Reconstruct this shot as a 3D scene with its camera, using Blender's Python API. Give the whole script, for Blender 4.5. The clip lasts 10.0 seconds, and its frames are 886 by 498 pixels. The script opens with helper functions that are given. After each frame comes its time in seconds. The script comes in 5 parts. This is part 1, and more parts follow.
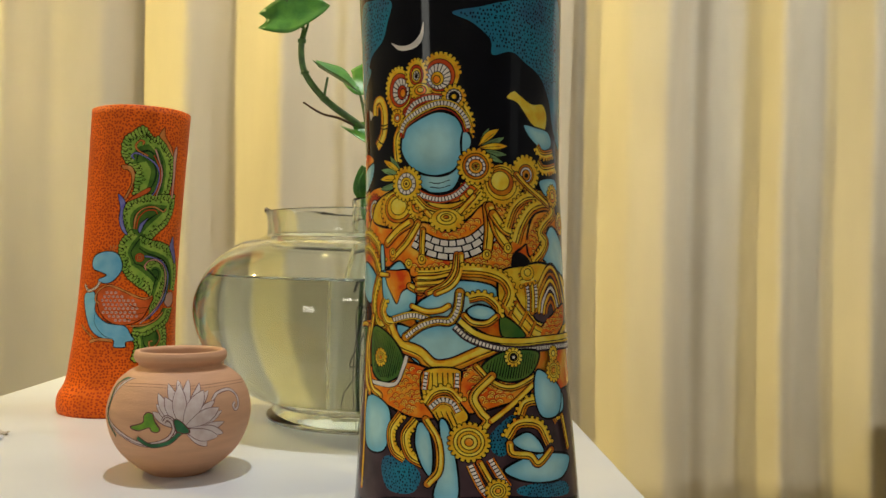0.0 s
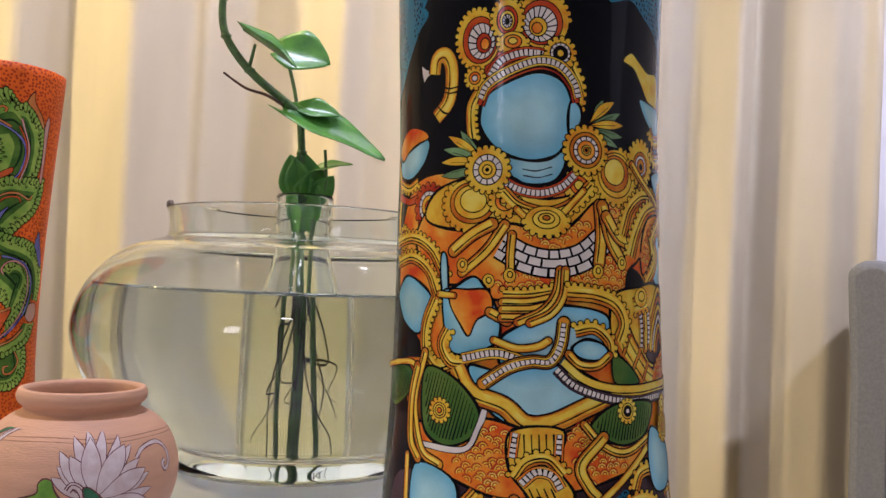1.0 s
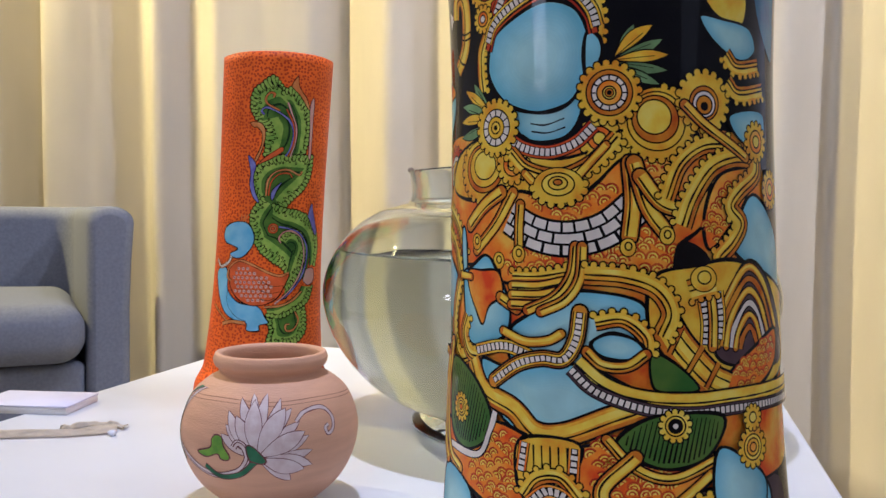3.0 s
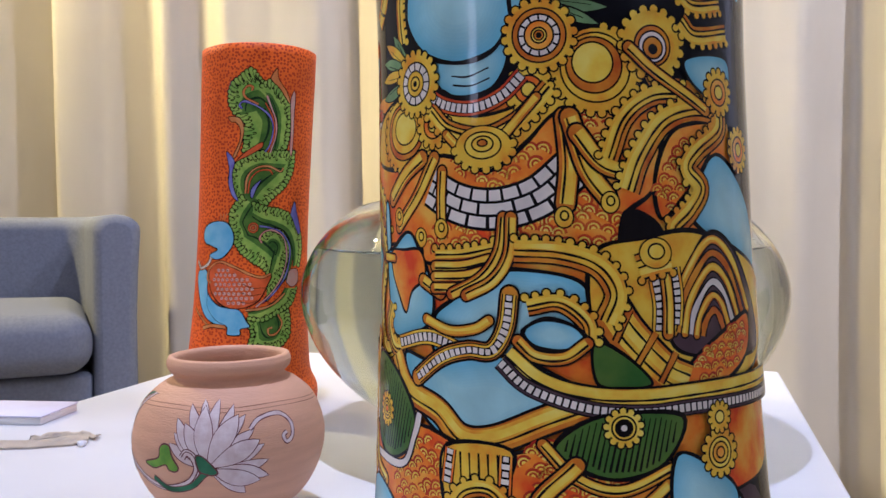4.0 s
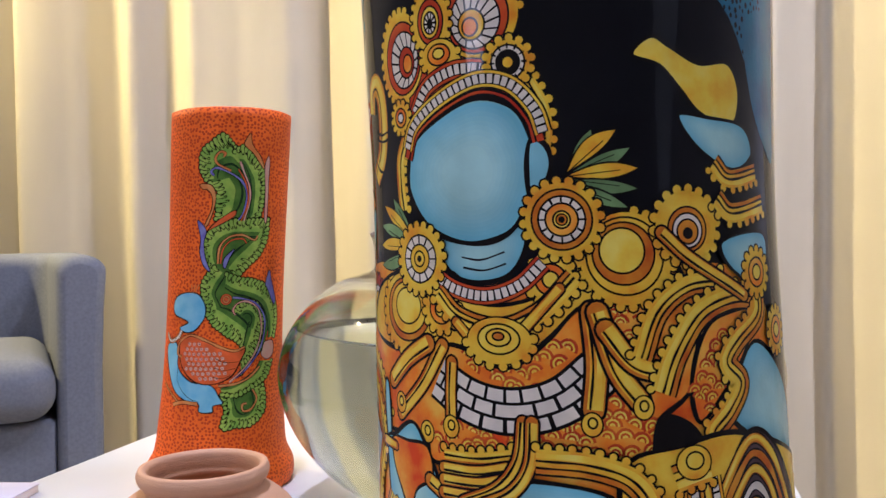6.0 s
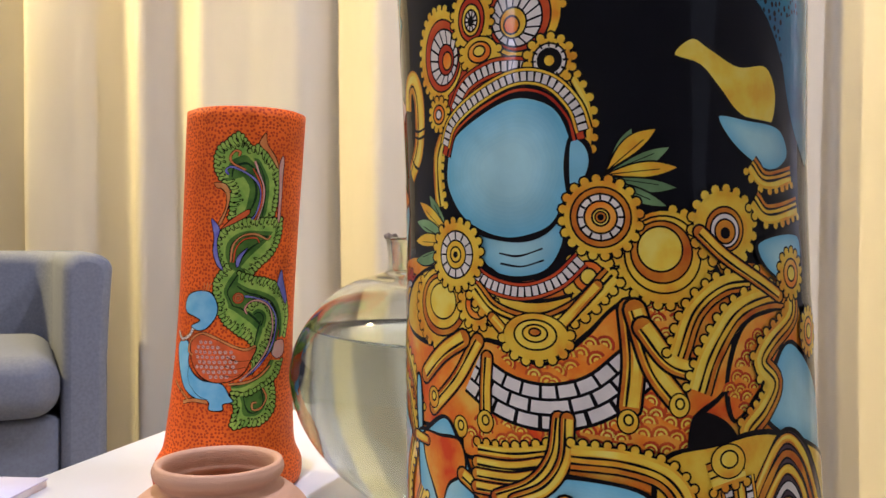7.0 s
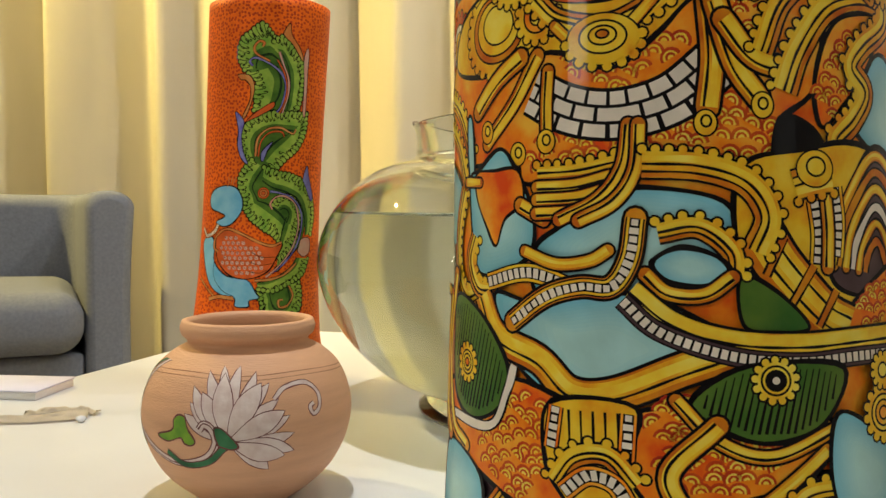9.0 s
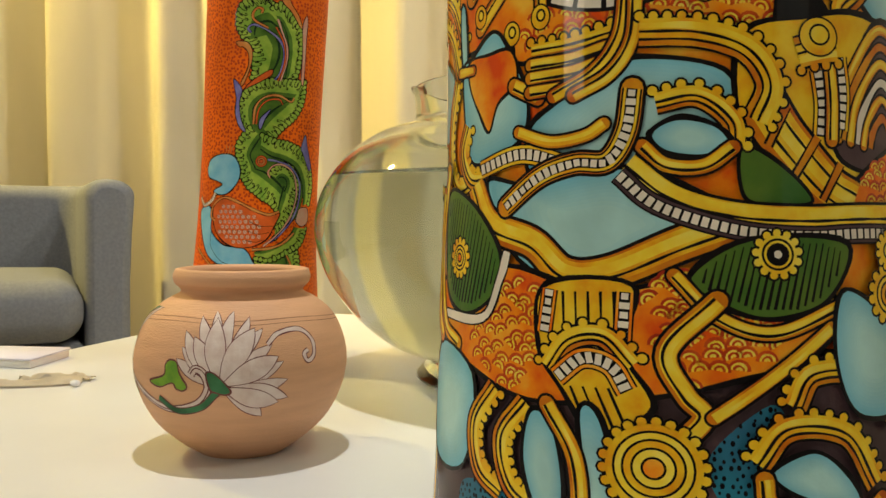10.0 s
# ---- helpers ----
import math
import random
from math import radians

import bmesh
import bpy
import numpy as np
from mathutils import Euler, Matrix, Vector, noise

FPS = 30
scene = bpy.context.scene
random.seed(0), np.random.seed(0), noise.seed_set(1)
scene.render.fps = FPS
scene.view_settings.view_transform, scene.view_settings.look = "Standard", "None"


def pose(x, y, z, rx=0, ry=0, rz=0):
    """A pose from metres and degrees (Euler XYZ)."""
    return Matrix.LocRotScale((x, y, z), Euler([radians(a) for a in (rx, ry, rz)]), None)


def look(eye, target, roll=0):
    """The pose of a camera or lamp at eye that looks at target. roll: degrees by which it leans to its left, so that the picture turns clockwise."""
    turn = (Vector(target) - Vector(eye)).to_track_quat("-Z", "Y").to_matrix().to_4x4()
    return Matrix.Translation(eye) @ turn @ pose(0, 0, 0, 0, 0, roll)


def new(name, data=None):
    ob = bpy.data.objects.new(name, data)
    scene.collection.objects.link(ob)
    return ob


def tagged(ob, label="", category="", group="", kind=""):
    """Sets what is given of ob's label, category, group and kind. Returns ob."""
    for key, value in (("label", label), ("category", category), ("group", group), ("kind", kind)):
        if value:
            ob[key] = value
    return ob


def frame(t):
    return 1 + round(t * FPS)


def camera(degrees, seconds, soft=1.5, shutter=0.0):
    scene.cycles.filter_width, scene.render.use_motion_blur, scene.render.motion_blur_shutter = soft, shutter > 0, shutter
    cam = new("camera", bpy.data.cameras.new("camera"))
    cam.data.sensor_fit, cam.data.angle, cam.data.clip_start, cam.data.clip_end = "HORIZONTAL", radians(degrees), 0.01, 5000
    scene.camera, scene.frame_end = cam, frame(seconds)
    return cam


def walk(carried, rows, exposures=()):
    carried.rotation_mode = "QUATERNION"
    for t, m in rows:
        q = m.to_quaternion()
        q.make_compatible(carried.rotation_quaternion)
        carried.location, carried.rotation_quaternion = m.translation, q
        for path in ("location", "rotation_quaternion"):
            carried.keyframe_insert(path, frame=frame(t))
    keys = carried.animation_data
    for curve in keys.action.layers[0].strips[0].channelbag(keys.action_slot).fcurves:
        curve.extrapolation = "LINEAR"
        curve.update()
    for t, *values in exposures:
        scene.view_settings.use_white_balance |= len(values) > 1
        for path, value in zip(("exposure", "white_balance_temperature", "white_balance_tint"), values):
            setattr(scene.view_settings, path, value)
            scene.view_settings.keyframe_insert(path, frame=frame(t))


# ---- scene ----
cam = camera(56.0, 10.0)
PATH = [
    (0, (0.026, 0.012, 0.593), (-0.052, 2.01, 0.626), 0.8),
    (0.5, (-0.04, 0.099, 0.59), (0.032, 2.097, 0.626), 1.0),
    (1, (-0.092, 0.156, 0.593), (0.252, 2.125, 0.66), 2.3),
    (1.5, (-0.134, 0.198, 0.593), (0.452, 2.107, 0.696), 3.7),
    (2, (-0.117, 0.199, 0.603), (0.369, 2.139, 0.654), 2.6),
    (2.5, (0.019, 0.19, 0.627), (-0.261, 2.169, 0.549), 1.6),
    (2.7, (0.044, 0.196, 0.618), (-0.447, 2.133, 0.523), 1.7),
    (3.8, (0.075, 0.253, 0.599), (-0.636, 2.122, 0.55), -0.1),
    (4, (0.08, 0.26, 0.596), (-0.604, 2.139, 0.537), -0.4),
    (4.5, (0.084, 0.257, 0.598), (-0.574, 2.145, 0.549), -0.8),
    (5, (0.08, 0.262, 0.62), (-0.563, 2.155, 0.581), -0.8),
    (5.5, (0.074, 0.28, 0.638), (-0.545, 2.181, 0.6), -1.5),
    (6, (0.061, 0.283, 0.644), (-0.554, 2.186, 0.621), -0.8),
    (7.5, (0.051, 0.277, 0.64), (-0.568, 2.179, 0.63), 0.5),
    (8, (0.047, 0.279, 0.638), (-0.569, 2.181, 0.617), 0.7),
    (8.5, (0.042, 0.284, 0.621), (-0.583, 2.184, 0.579), 0.7),
    (9, (0.039, 0.29, 0.577), (-0.62, 2.177, 0.492), 0.2),
    (9.5, (0.037, 0.293, 0.554), (-0.645, 2.171, 0.453), 0.8),
    (10, (0.04, 0.296, 0.547), (-0.624, 2.181, 0.472), 0.4),
]
EXPOSURES = [(0.0, -0.48, 7000, 1), (0.5, -0.32, 5950, 15), (1.0, -0.26, 5800, 23), (1.5, -0.26, 5950, 25), (2.0, -0.2, 6750, 23), (2.5, -0.2, 5700, 16), (4.0, -0.14, 5200, 22), (5.0, -0.1, 5250, 22),
             (5.5, -0.08, 5350, 21), (6.0, -0.06, 5450, 20), (7.5, -0.06, 5800, 19), (8.5, -0.12, 6400, 6), (9.0, -0.16, 7250, 0), (9.5, -0.14, 7900, -2), (10.0, -0.14, 8000, -3)]
# the plan below is drawn at five quarters of true size, its floor 0.12 under zero; PLACE brings it to metres
PLACE = Matrix.Scale(0.8, 4) @ Matrix.Translation((0, 0, 0.12))
walk(cam, [(t, look(PLACE @ Vector(eye), PLACE @ Vector(target), roll)) for t, eye, target, roll in PATH], EXPOSURES)

# ---- world and lamps ----
world = bpy.data.worlds.new("world")
scene.world = world
world.use_nodes = True
world.node_tree.nodes["Background"].inputs["Color"].default_value = (0.6, 0.7, 0.9, 1)
world.node_tree.nodes["Background"].inputs["Strength"].default_value = 0.05

TABLE = 0.42
ROOM_TOP = 3.1
FLOOR = -0.12


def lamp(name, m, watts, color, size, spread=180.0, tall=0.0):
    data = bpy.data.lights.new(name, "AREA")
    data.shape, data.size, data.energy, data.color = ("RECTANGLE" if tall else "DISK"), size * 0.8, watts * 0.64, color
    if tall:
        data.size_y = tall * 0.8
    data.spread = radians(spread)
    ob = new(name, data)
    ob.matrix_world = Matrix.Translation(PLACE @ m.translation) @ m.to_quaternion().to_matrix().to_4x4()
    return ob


NEUTRAL, WARM, COOL, BLUISH = (1.0, 0.97, 0.97), (1.0, 0.80, 0.34), (0.95, 0.94, 1.0), (0.86, 0.92, 1.0)
lamp("table_downlight", pose(-0.215, 0.66, ROOM_TOP - 0.02), 33.0, (0.88, 0.885, 1.0), 0.06, 150)
lamp("warm_spot", look((-2.8, 1.25, 2.75), (-1.2, 2.33, 0.9)), 52.0, WARM, 0.10, 80)
lamp("warm_spot", look((-0.9, 1.40, 2.95), (0.5, 2.33, 0.8)), 20.0, WARM, 0.10, 80)
lamp("cool_spot", look((2.3, 0.8, 2.75), (0.9, 2.33, 0.9)), 23.0, COOL, 0.10, 80)
lamp("cool_spot", look((0.7, 1.3, 2.95), (-0.9, 2.33, 0.8)), 10.0, COOL, 0.10, 80)
# unseen lamp added for bluish fill from the right; no window stands there
lamp("side_fill", look((2.5, -0.5, 1.45), (0.0, 0.55, 0.6)), 2.2, BLUISH, 1.0, 170, 1.3)
# added lamp, no known fitting: brightens the ceiling that the bowl's water shows
lamp("ceiling_fill", look((-0.5, -1.9, 2.2), (0.0, -0.4, 3.1)), 11.0, NEUTRAL, 0.5, 170, 0.25)
# unseen fill, added to lift the vase fronts from behind the camera
lamp("front_fill", look((-1.9, -1.9, 1.35), (0.0, 0.55, 0.6)), 7.5, NEUTRAL, 0.45, 170, 0.45)


# ---- materials ----
def mat(name, color, rough=0.5, metal=0.0, vary=0.0, scale=20.0, bump=0.0, bump_scale=200.0, spec=0.5, coat=0.0, stretch=(1, 1, 1), second=None, third=None, coat_ior=1.5):
    m = bpy.data.materials.new(name)
    m.use_nodes = True
    n, l = m.node_tree.nodes, m.node_tree.links
    b = n["Principled BSDF"]
    b.inputs["Base Color"].default_value = (*color, 1)
    b.inputs["Roughness"].default_value = rough
    b.inputs["Metallic"].default_value = metal
    b.inputs["Specular IOR Level"].default_value = spec
    b.inputs["Coat Weight"].default_value = coat
    b.inputs["Coat Roughness"].default_value = 0.06
    b.inputs["Coat IOR"].default_value = coat_ior
    co = n.new("ShaderNodeTexCoord")
    mp = n.new("ShaderNodeMapping")
    mp.inputs["Scale"].default_value = stretch
    l.new(co.outputs["Object"], mp.inputs["Vector"])
    if vary:
        t = n.new("ShaderNodeTexNoise")
        t.inputs["Scale"].default_value = scale
        t.inputs["Detail"].default_value = 6
        l.new(mp.outputs[0], t.inputs["Vector"])
        r = n.new("ShaderNodeValToRGB")
        a = second or tuple(max(0, c * (1 - vary)) for c in color)
        z = color if second else tuple(min(1, c * (1 + vary)) for c in color)
        r.color_ramp.elements[0].color, r.color_ramp.elements[1].color = (*a, 1), (*z, 1)
        r.color_ramp.elements[0].position, r.color_ramp.elements[1].position = 0.32, 0.68
        if third:
            r.color_ramp.elements[0].color, r.color_ramp.elements[1].color = (*second, 1), (*third, 1)
            r.color_ramp.elements.new(0.5).color = (*color, 1)
        l.new(t.outputs["Fac"], r.inputs["Fac"])
        l.new(r.outputs[0], b.inputs["Base Color"])
    if bump:
        t2 = n.new("ShaderNodeTexNoise")
        t2.inputs["Scale"].default_value = bump_scale
        t2.inputs["Detail"].default_value = 4
        l.new(mp.outputs[0], t2.inputs["Vector"])
        bp = n.new("ShaderNodeBump")
        bp.inputs["Strength"].default_value = bump
        bp.inputs["Distance"].default_value = 0.002
        l.new(t2.outputs["Fac"], bp.inputs["Height"])
        l.new(bp.outputs[0], b.inputs["Normal"])
    return m


def glass(name, color=(1, 1, 1), ior=1.45, rough=0.0):
    m = bpy.data.materials.new(name)
    m.use_nodes = True
    b = m.node_tree.nodes["Principled BSDF"]
    b.inputs["Base Color"].default_value = (*color, 1)
    b.inputs["Roughness"].default_value = rough
    b.inputs["IOR"].default_value = ior
    b.inputs["Transmission Weight"].default_value = 1.0
    return m


M_WALL = mat("wall_paint", (0.70, 0.69, 0.72), 0.75, vary=0.04, scale=3, bump=0.15, bump_scale=300)
M_CEIL = mat("ceiling_paint", (0.8, 0.8, 0.79), 0.8, vary=0.03, scale=2)
M_FLOOR = mat("floor_tile", (0.50, 0.46, 0.41), 0.25, vary=0.15, scale=4)
M_TABLE = mat("table_laminate", (0.69, 0.69, 0.705), 0.28, vary=0.03, scale=8, bump=0.03, bump_scale=120)
M_TABLE_EDGE = mat("table_edge", (0.66, 0.66, 0.68), 0.4, vary=0.05, scale=30)
M_CURTAIN = mat("curtain_cloth", (0.66, 0.59, 0.45), 0.6, vary=0.06, scale=6, bump=0.35, bump_scale=900, stretch=(1, 1, 0.25))
M_SOFA = mat("sofa_cloth", (0.118, 0.123, 0.144), 0.85, vary=0.12, scale=160, bump=0.3, bump_scale=1100)
M_CLAY = mat("terracotta_clay", (0.66, 0.36, 0.205), 0.62, vary=0.06, scale=26, bump=0.25, bump_scale=240, stretch=(1, 1, 9))
M_ORANGE = mat("orange_paint", (0.80, 0.135, 0.006), 0.55, spec=0.2, vary=0.14, scale=30, bump=0.2, bump_scale=500)


def stipple(m, scale, color, radius):
    """Small dark brush dots in even rows all round a turned body."""
    n, l = m.node_tree.nodes, m.node_tree.links
    b = n["Principled BSDF"]
    base = b.inputs["Base Color"].links[0].from_socket
    co, cut, turn, arc, flat = (n.new("ShaderNode" + k) for k in ("TexCoord", "SeparateXYZ", "Math", "Math", "CombineXYZ"))
    turn.operation, arc.operation = "ARCTAN2", "MULTIPLY"
    arc.inputs[1].default_value = radius
    l.new(co.outputs["Object"], cut.inputs[0])
    l.new(cut.outputs["X"], turn.inputs[0])
    l.new(cut.outputs["Y"], turn.inputs[1])
    l.new(turn.outputs[0], arc.inputs[0])
    l.new(arc.outputs[0], flat.inputs["X"])
    l.new(cut.outputs["Z"], flat.inputs["Y"])
    vo = n.new("ShaderNodeTexVoronoi")
    vo.voronoi_dimensions = "2D"
    vo.inputs["Scale"].default_value = scale
    vo.inputs["Randomness"].default_value = 0.75
    l.new(flat.outputs[0], vo.inputs["Vector"])
    ramp = n.new("ShaderNodeValToRGB")
    ramp.color_ramp.elements[0].position, ramp.color_ramp.elements[1].position = 0.24, 0.38
    ramp.color_ramp.elements[0].color, ramp.color_ramp.elements[1].color = (1, 1, 1, 1), (0, 0, 0, 1)
    l.new(vo.outputs["Distance"], ramp.inputs["Fac"])
    mix = n.new("ShaderNodeMix")
    mix.data_type = "RGBA"
    l.new(ramp.outputs[0], mix.inputs["Factor"])
    l.new(base, mix.inputs["A"])
    mix.inputs["B"].default_value = (*color, 1)
    l.new(mix.outputs["Result"], b.inputs["Base Color"])


stipple(M_ORANGE, 310.0, (0.48, 0.042, 0.004), 0.0535)
M_GLASS = glass("clear_glass", (0.93, 0.97, 0.95), 1.46)
M_WATER = glass("water", (0.95, 0.97, 0.90), 1.33)
# glass against water, and the side of the water body that lies on the glass
M_WET_GLASS = glass("wet_glass", (0.86, 0.90, 0.91), 1.46 / 1.33, 0.05)
M_WET_CLEAR = glass("wet_bottle_glass", (0.93, 0.95, 0.95), 1.46 / 1.33)
M_WATER_WALL = bpy.data.materials.new("water_wall")
M_WATER_WALL.use_nodes = True
nodes = M_WATER_WALL.node_tree.nodes
nodes.remove(nodes["Principled BSDF"])
clear = nodes.new("ShaderNodeBsdfTransparent")
clear.inputs["Color"].default_value = (0.86, 0.875, 0.86, 1)
M_WATER_WALL.node_tree.links.new(clear.outputs[0], nodes["Material Output"].inputs["Surface"])
M_STEEL = mat("switch_plastic", (0.72, 0.72, 0.74), 0.35)
M_BLACKP = mat("black_plastic", (0.02, 0.02, 0.022), 0.4)


# ---- mesh helpers ----
def part(name, bm, material, parent=None, label="", smooth=True, turn=True):
    me = bpy.data.meshes.new(name)
    if turn:
        bmesh.ops.recalc_face_normals(bm, faces=bm.faces)
    bm.to_mesh(me)
    bm.free()
    for m in (material if isinstance(material, (list, tuple)) else [material]):
        me.materials.append(m)
    if smooth:
        me.polygons.foreach_set("use_smooth", [True] * len(me.polygons))
    ob = new(name, me)
    if parent is not None:
        ob.parent = parent
    else:
        ob.matrix_world = PLACE
    if label:
        tagged(ob, label)
    return ob


def empty(name, m, label, category, group="", kind=""):
    ob = new(name)
    ob.empty_display_size = 0.05
    ob.matrix_world = PLACE @ m
    return tagged(ob, label, category, group, kind)


def box_bm(x0, y0, z0, x1, y1, z1, bevel=0.0, segments=3, bm=None):
    bm = bm or bmesh.new()
    r = bmesh.ops.create_cube(bm, size=1.0)
    vs = r["verts"]
    for v in vs:
        v.co = Vector(((x0 + x1) / 2 + v.co.x * (x1 - x0), (y0 + y1) / 2 + v.co.y * (y1 - y0), (z0 + z1) / 2 + v.co.z * (z1 - z0)))
    if bevel:
        es = list({e for v in vs for e in v.link_edges})
        bmesh.ops.bevel(bm, geom=es, offset=bevel, segments=segments, profile=0.5, affect="EDGES")
    return bm


def spline(pts, per=8, closed=False):
    """Catmull-Rom through the points, of any dimension."""
    P = [np.array(p, float) for p in pts]
    n = len(P)
    out = []
    for i in range(n if closed else n - 1):
        if closed:
            a, b, c, d = P[i - 1], P[i], P[(i + 1) % n], P[(i + 2) % n]
        else:
            b, c = P[i], P[i + 1]
            a = P[i - 1] if i else 2 * b - c
            d = P[i + 2] if i + 2 < n else 2 * c - b
        for k in range(per):
            t = k / per
            out.append(0.5 * (2 * b + (c - a) * t + (2 * a - 5 * b + 4 * c - d) * t * t + (3 * b - a - 3 * c + d) * t ** 3))
    if not closed:
        out.append(P[-1])
    return out


def lathe(profile, n=96, centre=lambda h: (0.0, 0.0), bm=None, wobble=0.0):
    """A turned body from (radius, height) pairs; radius 0 closes it."""
    bm = bm or bmesh.new()
    rings = []
    for r, h in profile:
        cx, cy = centre(h)
        if r < 1e-6:
            rings.append([bm.verts.new((cx, cy, h))])
        else:
            ring = []
            for k in range(n):
                a = 2 * math.pi * k / n
                q = r * (1 + wobble * noise.noise(Vector((math.cos(a) * 1.3, math.sin(a) * 1.3, h * 9))))
                ring.append(bm.verts.new((cx + q * math.sin(a), cy - q * math.cos(a), h)))
            rings.append(ring)
    for A, B in zip(rings, rings[1:]):
        if len(A) == 1 and len(B) == 1:
            continue
        for k in range(n):
            a, b = A[k % len(A)], A[(k + 1) % len(A)]
            c, d = B[(k + 1) % len(B)], B[k % len(B)]
            bm.faces.new([v for i, v in enumerate((a, b, c, d)) if v not in (a, b, c, d)[:i]])
    return bm


def tube(points, radius, sides=8, bm=None, taper=1.0, closed=False):
    """A round rod along points; taper is the end's share of the radius."""
    bm = bm or bmesh.new()
    P = [Vector(p) for p in points]
    rings = []
    n = len(P)
    side = None
    for i, p in enumerate(P):
        d = (P[(i + 1) % n] - P[i - 1]) if closed else (P[min(i + 1, n - 1)] - P[max(i - 1, 0)])
        d.normalize()
        if side is None:
            side = d.orthogonal().normalized()
        side = (side - d * side.dot(d)).normalized()
        up = d.cross(side)
        r = radius * (1 + (taper - 1) * i / max(1, n - 1))
        rings.append([bm.verts.new(p + side * (r * math.cos(2 * math.pi * k / sides)) + up * (r * math.sin(2 * math.pi * k / sides))) for k in range(sides)])
    pairs = list(zip(rings, rings[1:])) + ([(rings[-1], rings[0])] if closed else [])
    for A, B in pairs:
        for k in range(sides):
            bm.faces.new((A[k], A[(k + 1) % sides], B[(k + 1) % sides], B[k]))
    if not closed:
        bm.faces.new(rings[0])
        bm.faces.new(rings[-1])
    return bm


# ---- the room ----
WX0, WX1, WY0, WY1 = -3.2, 2.6, -2.6, 2.45
floor = part("floor", box_bm(WX0, WY0, FLOOR - 0.1, WX1, WY1, FLOOR), M_FLOOR, smooth=False)
tagged(floor, "pale beige tiled floor of the living room", "floor", kind="structure")
ceiling = part("ceiling", box_bm(WX0, WY0, ROOM_TOP, WX1, WY1, ROOM_TOP + 0.1), M_CEIL, smooth=False)
tagged(ceiling, "plain white painted ceiling", "ceiling", kind="structure")
for name, b in (("wall_north", (WX0 - 0.15, WY1, FLOOR - 0.1, WX1 + 0.15, WY1 + 0.15, ROOM_TOP + 0.1)), ("wall_south", (WX0 - 0.15, WY0 - 0.15, FLOOR - 0.1, WX1 + 0.15, WY0, ROOM_TOP + 0.1)),
                ("wall_west", (WX0 - 0.15, WY0, FLOOR - 0.1, WX0, WY1, ROOM_TOP + 0.1)), ("wall_east", (WX1, WY0, FLOOR - 0.1, WX1 + 0.15, WY1, ROOM_TOP + 0.1))):
    tagged(part(name, box_bm(*b), M_WALL, smooth=False), "pale lavender-white painted wall", "wall", kind="structure")


# where the cloth turns: the end of each stretch and its lean (1 comes forward to the right, -1 goes back)
FOLDS = [(-3.0, 1), (-2.88, -1), (-2.72, 1), (-2.60, -0.9), (-2.46, 0), (-2.30, 1), (-2.06, -0.9), (-1.906, 1), (-1.762, -0.2), (-1.65, -0.5), (-1.505, 1.1), (-1.40, -0.5), (-1.30, 0.8), (-1.17, -0.4),
         (-1.033, -0.1), (-0.957, -0.8), (-0.775, 0.9), (-0.657, -0.2), (-0.49, 0.8), (-0.36, -1), (-0.33, 0.4), (-0.23, -1), (-0.085, 0.1), (0.007, 0.9), (0.069, -0.8), (0.212, 0), (0.332, -0.9), (0.44, 1.1),
         (0.552, 0.3), (0.632, -1), (0.675, 0.8), (0.728, -0.6), (0.784, -0.1), (0.862, 1.1), (0.913, -1.1), (0.996, 0), (1.094, 1), (1.205, -0.9), (1.30, 0.9), (1.389, 0.3), (1.495, -0.3), (1.535, 0.9), (1.60, -1)]
CX = np.arange(-3.3, 1.75, 0.004)
lean = np.array([next((k for e, k in FOLDS if x < e), 0.0) for x in CX])
rise = np.cumsum(lean) * 0.004 * 1.25
rise -= np.convolve(np.pad(rise, 70, mode="edge"), np.ones(141) / 141, mode="valid")
rise = np.convolve(np.pad(rise, 4, mode="edge"), np.ones(9) / 9, mode="valid")


def curtain_depth(x):
    """How far the cloth stands off its rail line at x."""
    return float(np.interp(x, CX, rise))


def curtain(x0, x1, y, label):
    bm = bmesh.new()
    nx, nz = int((x1 - x0) / 0.008), 26
    rows = []
    for j in range(nz + 1):
        z = FLOOR + 0.02 + (2.98 - FLOOR) * j / nz
        soft = 1.0 - 0.12 * (z / 3.0)
        row = []
        for i in range(nx + 1):
            x = x0 + (x1 - x0) * i / nx
            d = curtain_depth(x + 0.010 * math.sin(z * 2.1 + x)) * soft + 0.004 * noise.noise(Vector((x * 6, z * 2.2, 0)))
            row.append(bm.verts.new((x, y - d, z)))
        rows.append(row)
    for A, B in zip(rows, rows[1:]):
        for i in range(nx):
            bm.faces.new((A[i], A[i + 1], B[i + 1], B[i]))
    bmesh.ops.solidify(bm, geom=bm.faces, thickness=0.002)
    th = empty("curtain", pose(0, 0, 0), label, "curtain")
    part("cloth", bm, M_CURTAIN, th)
    rod = bmesh.new()
    tube([(x0 - 0.05, y, 3.02), (x1 + 0.05, y, 3.02)], 0.014, 12, rod)
    part("rod", rod, M_STEEL, th, "plain pale curtain rod")
    return th


curtain(-3.1, 1.565, 2.33, "floor-length cream curtain hanging in soft vertical folds")

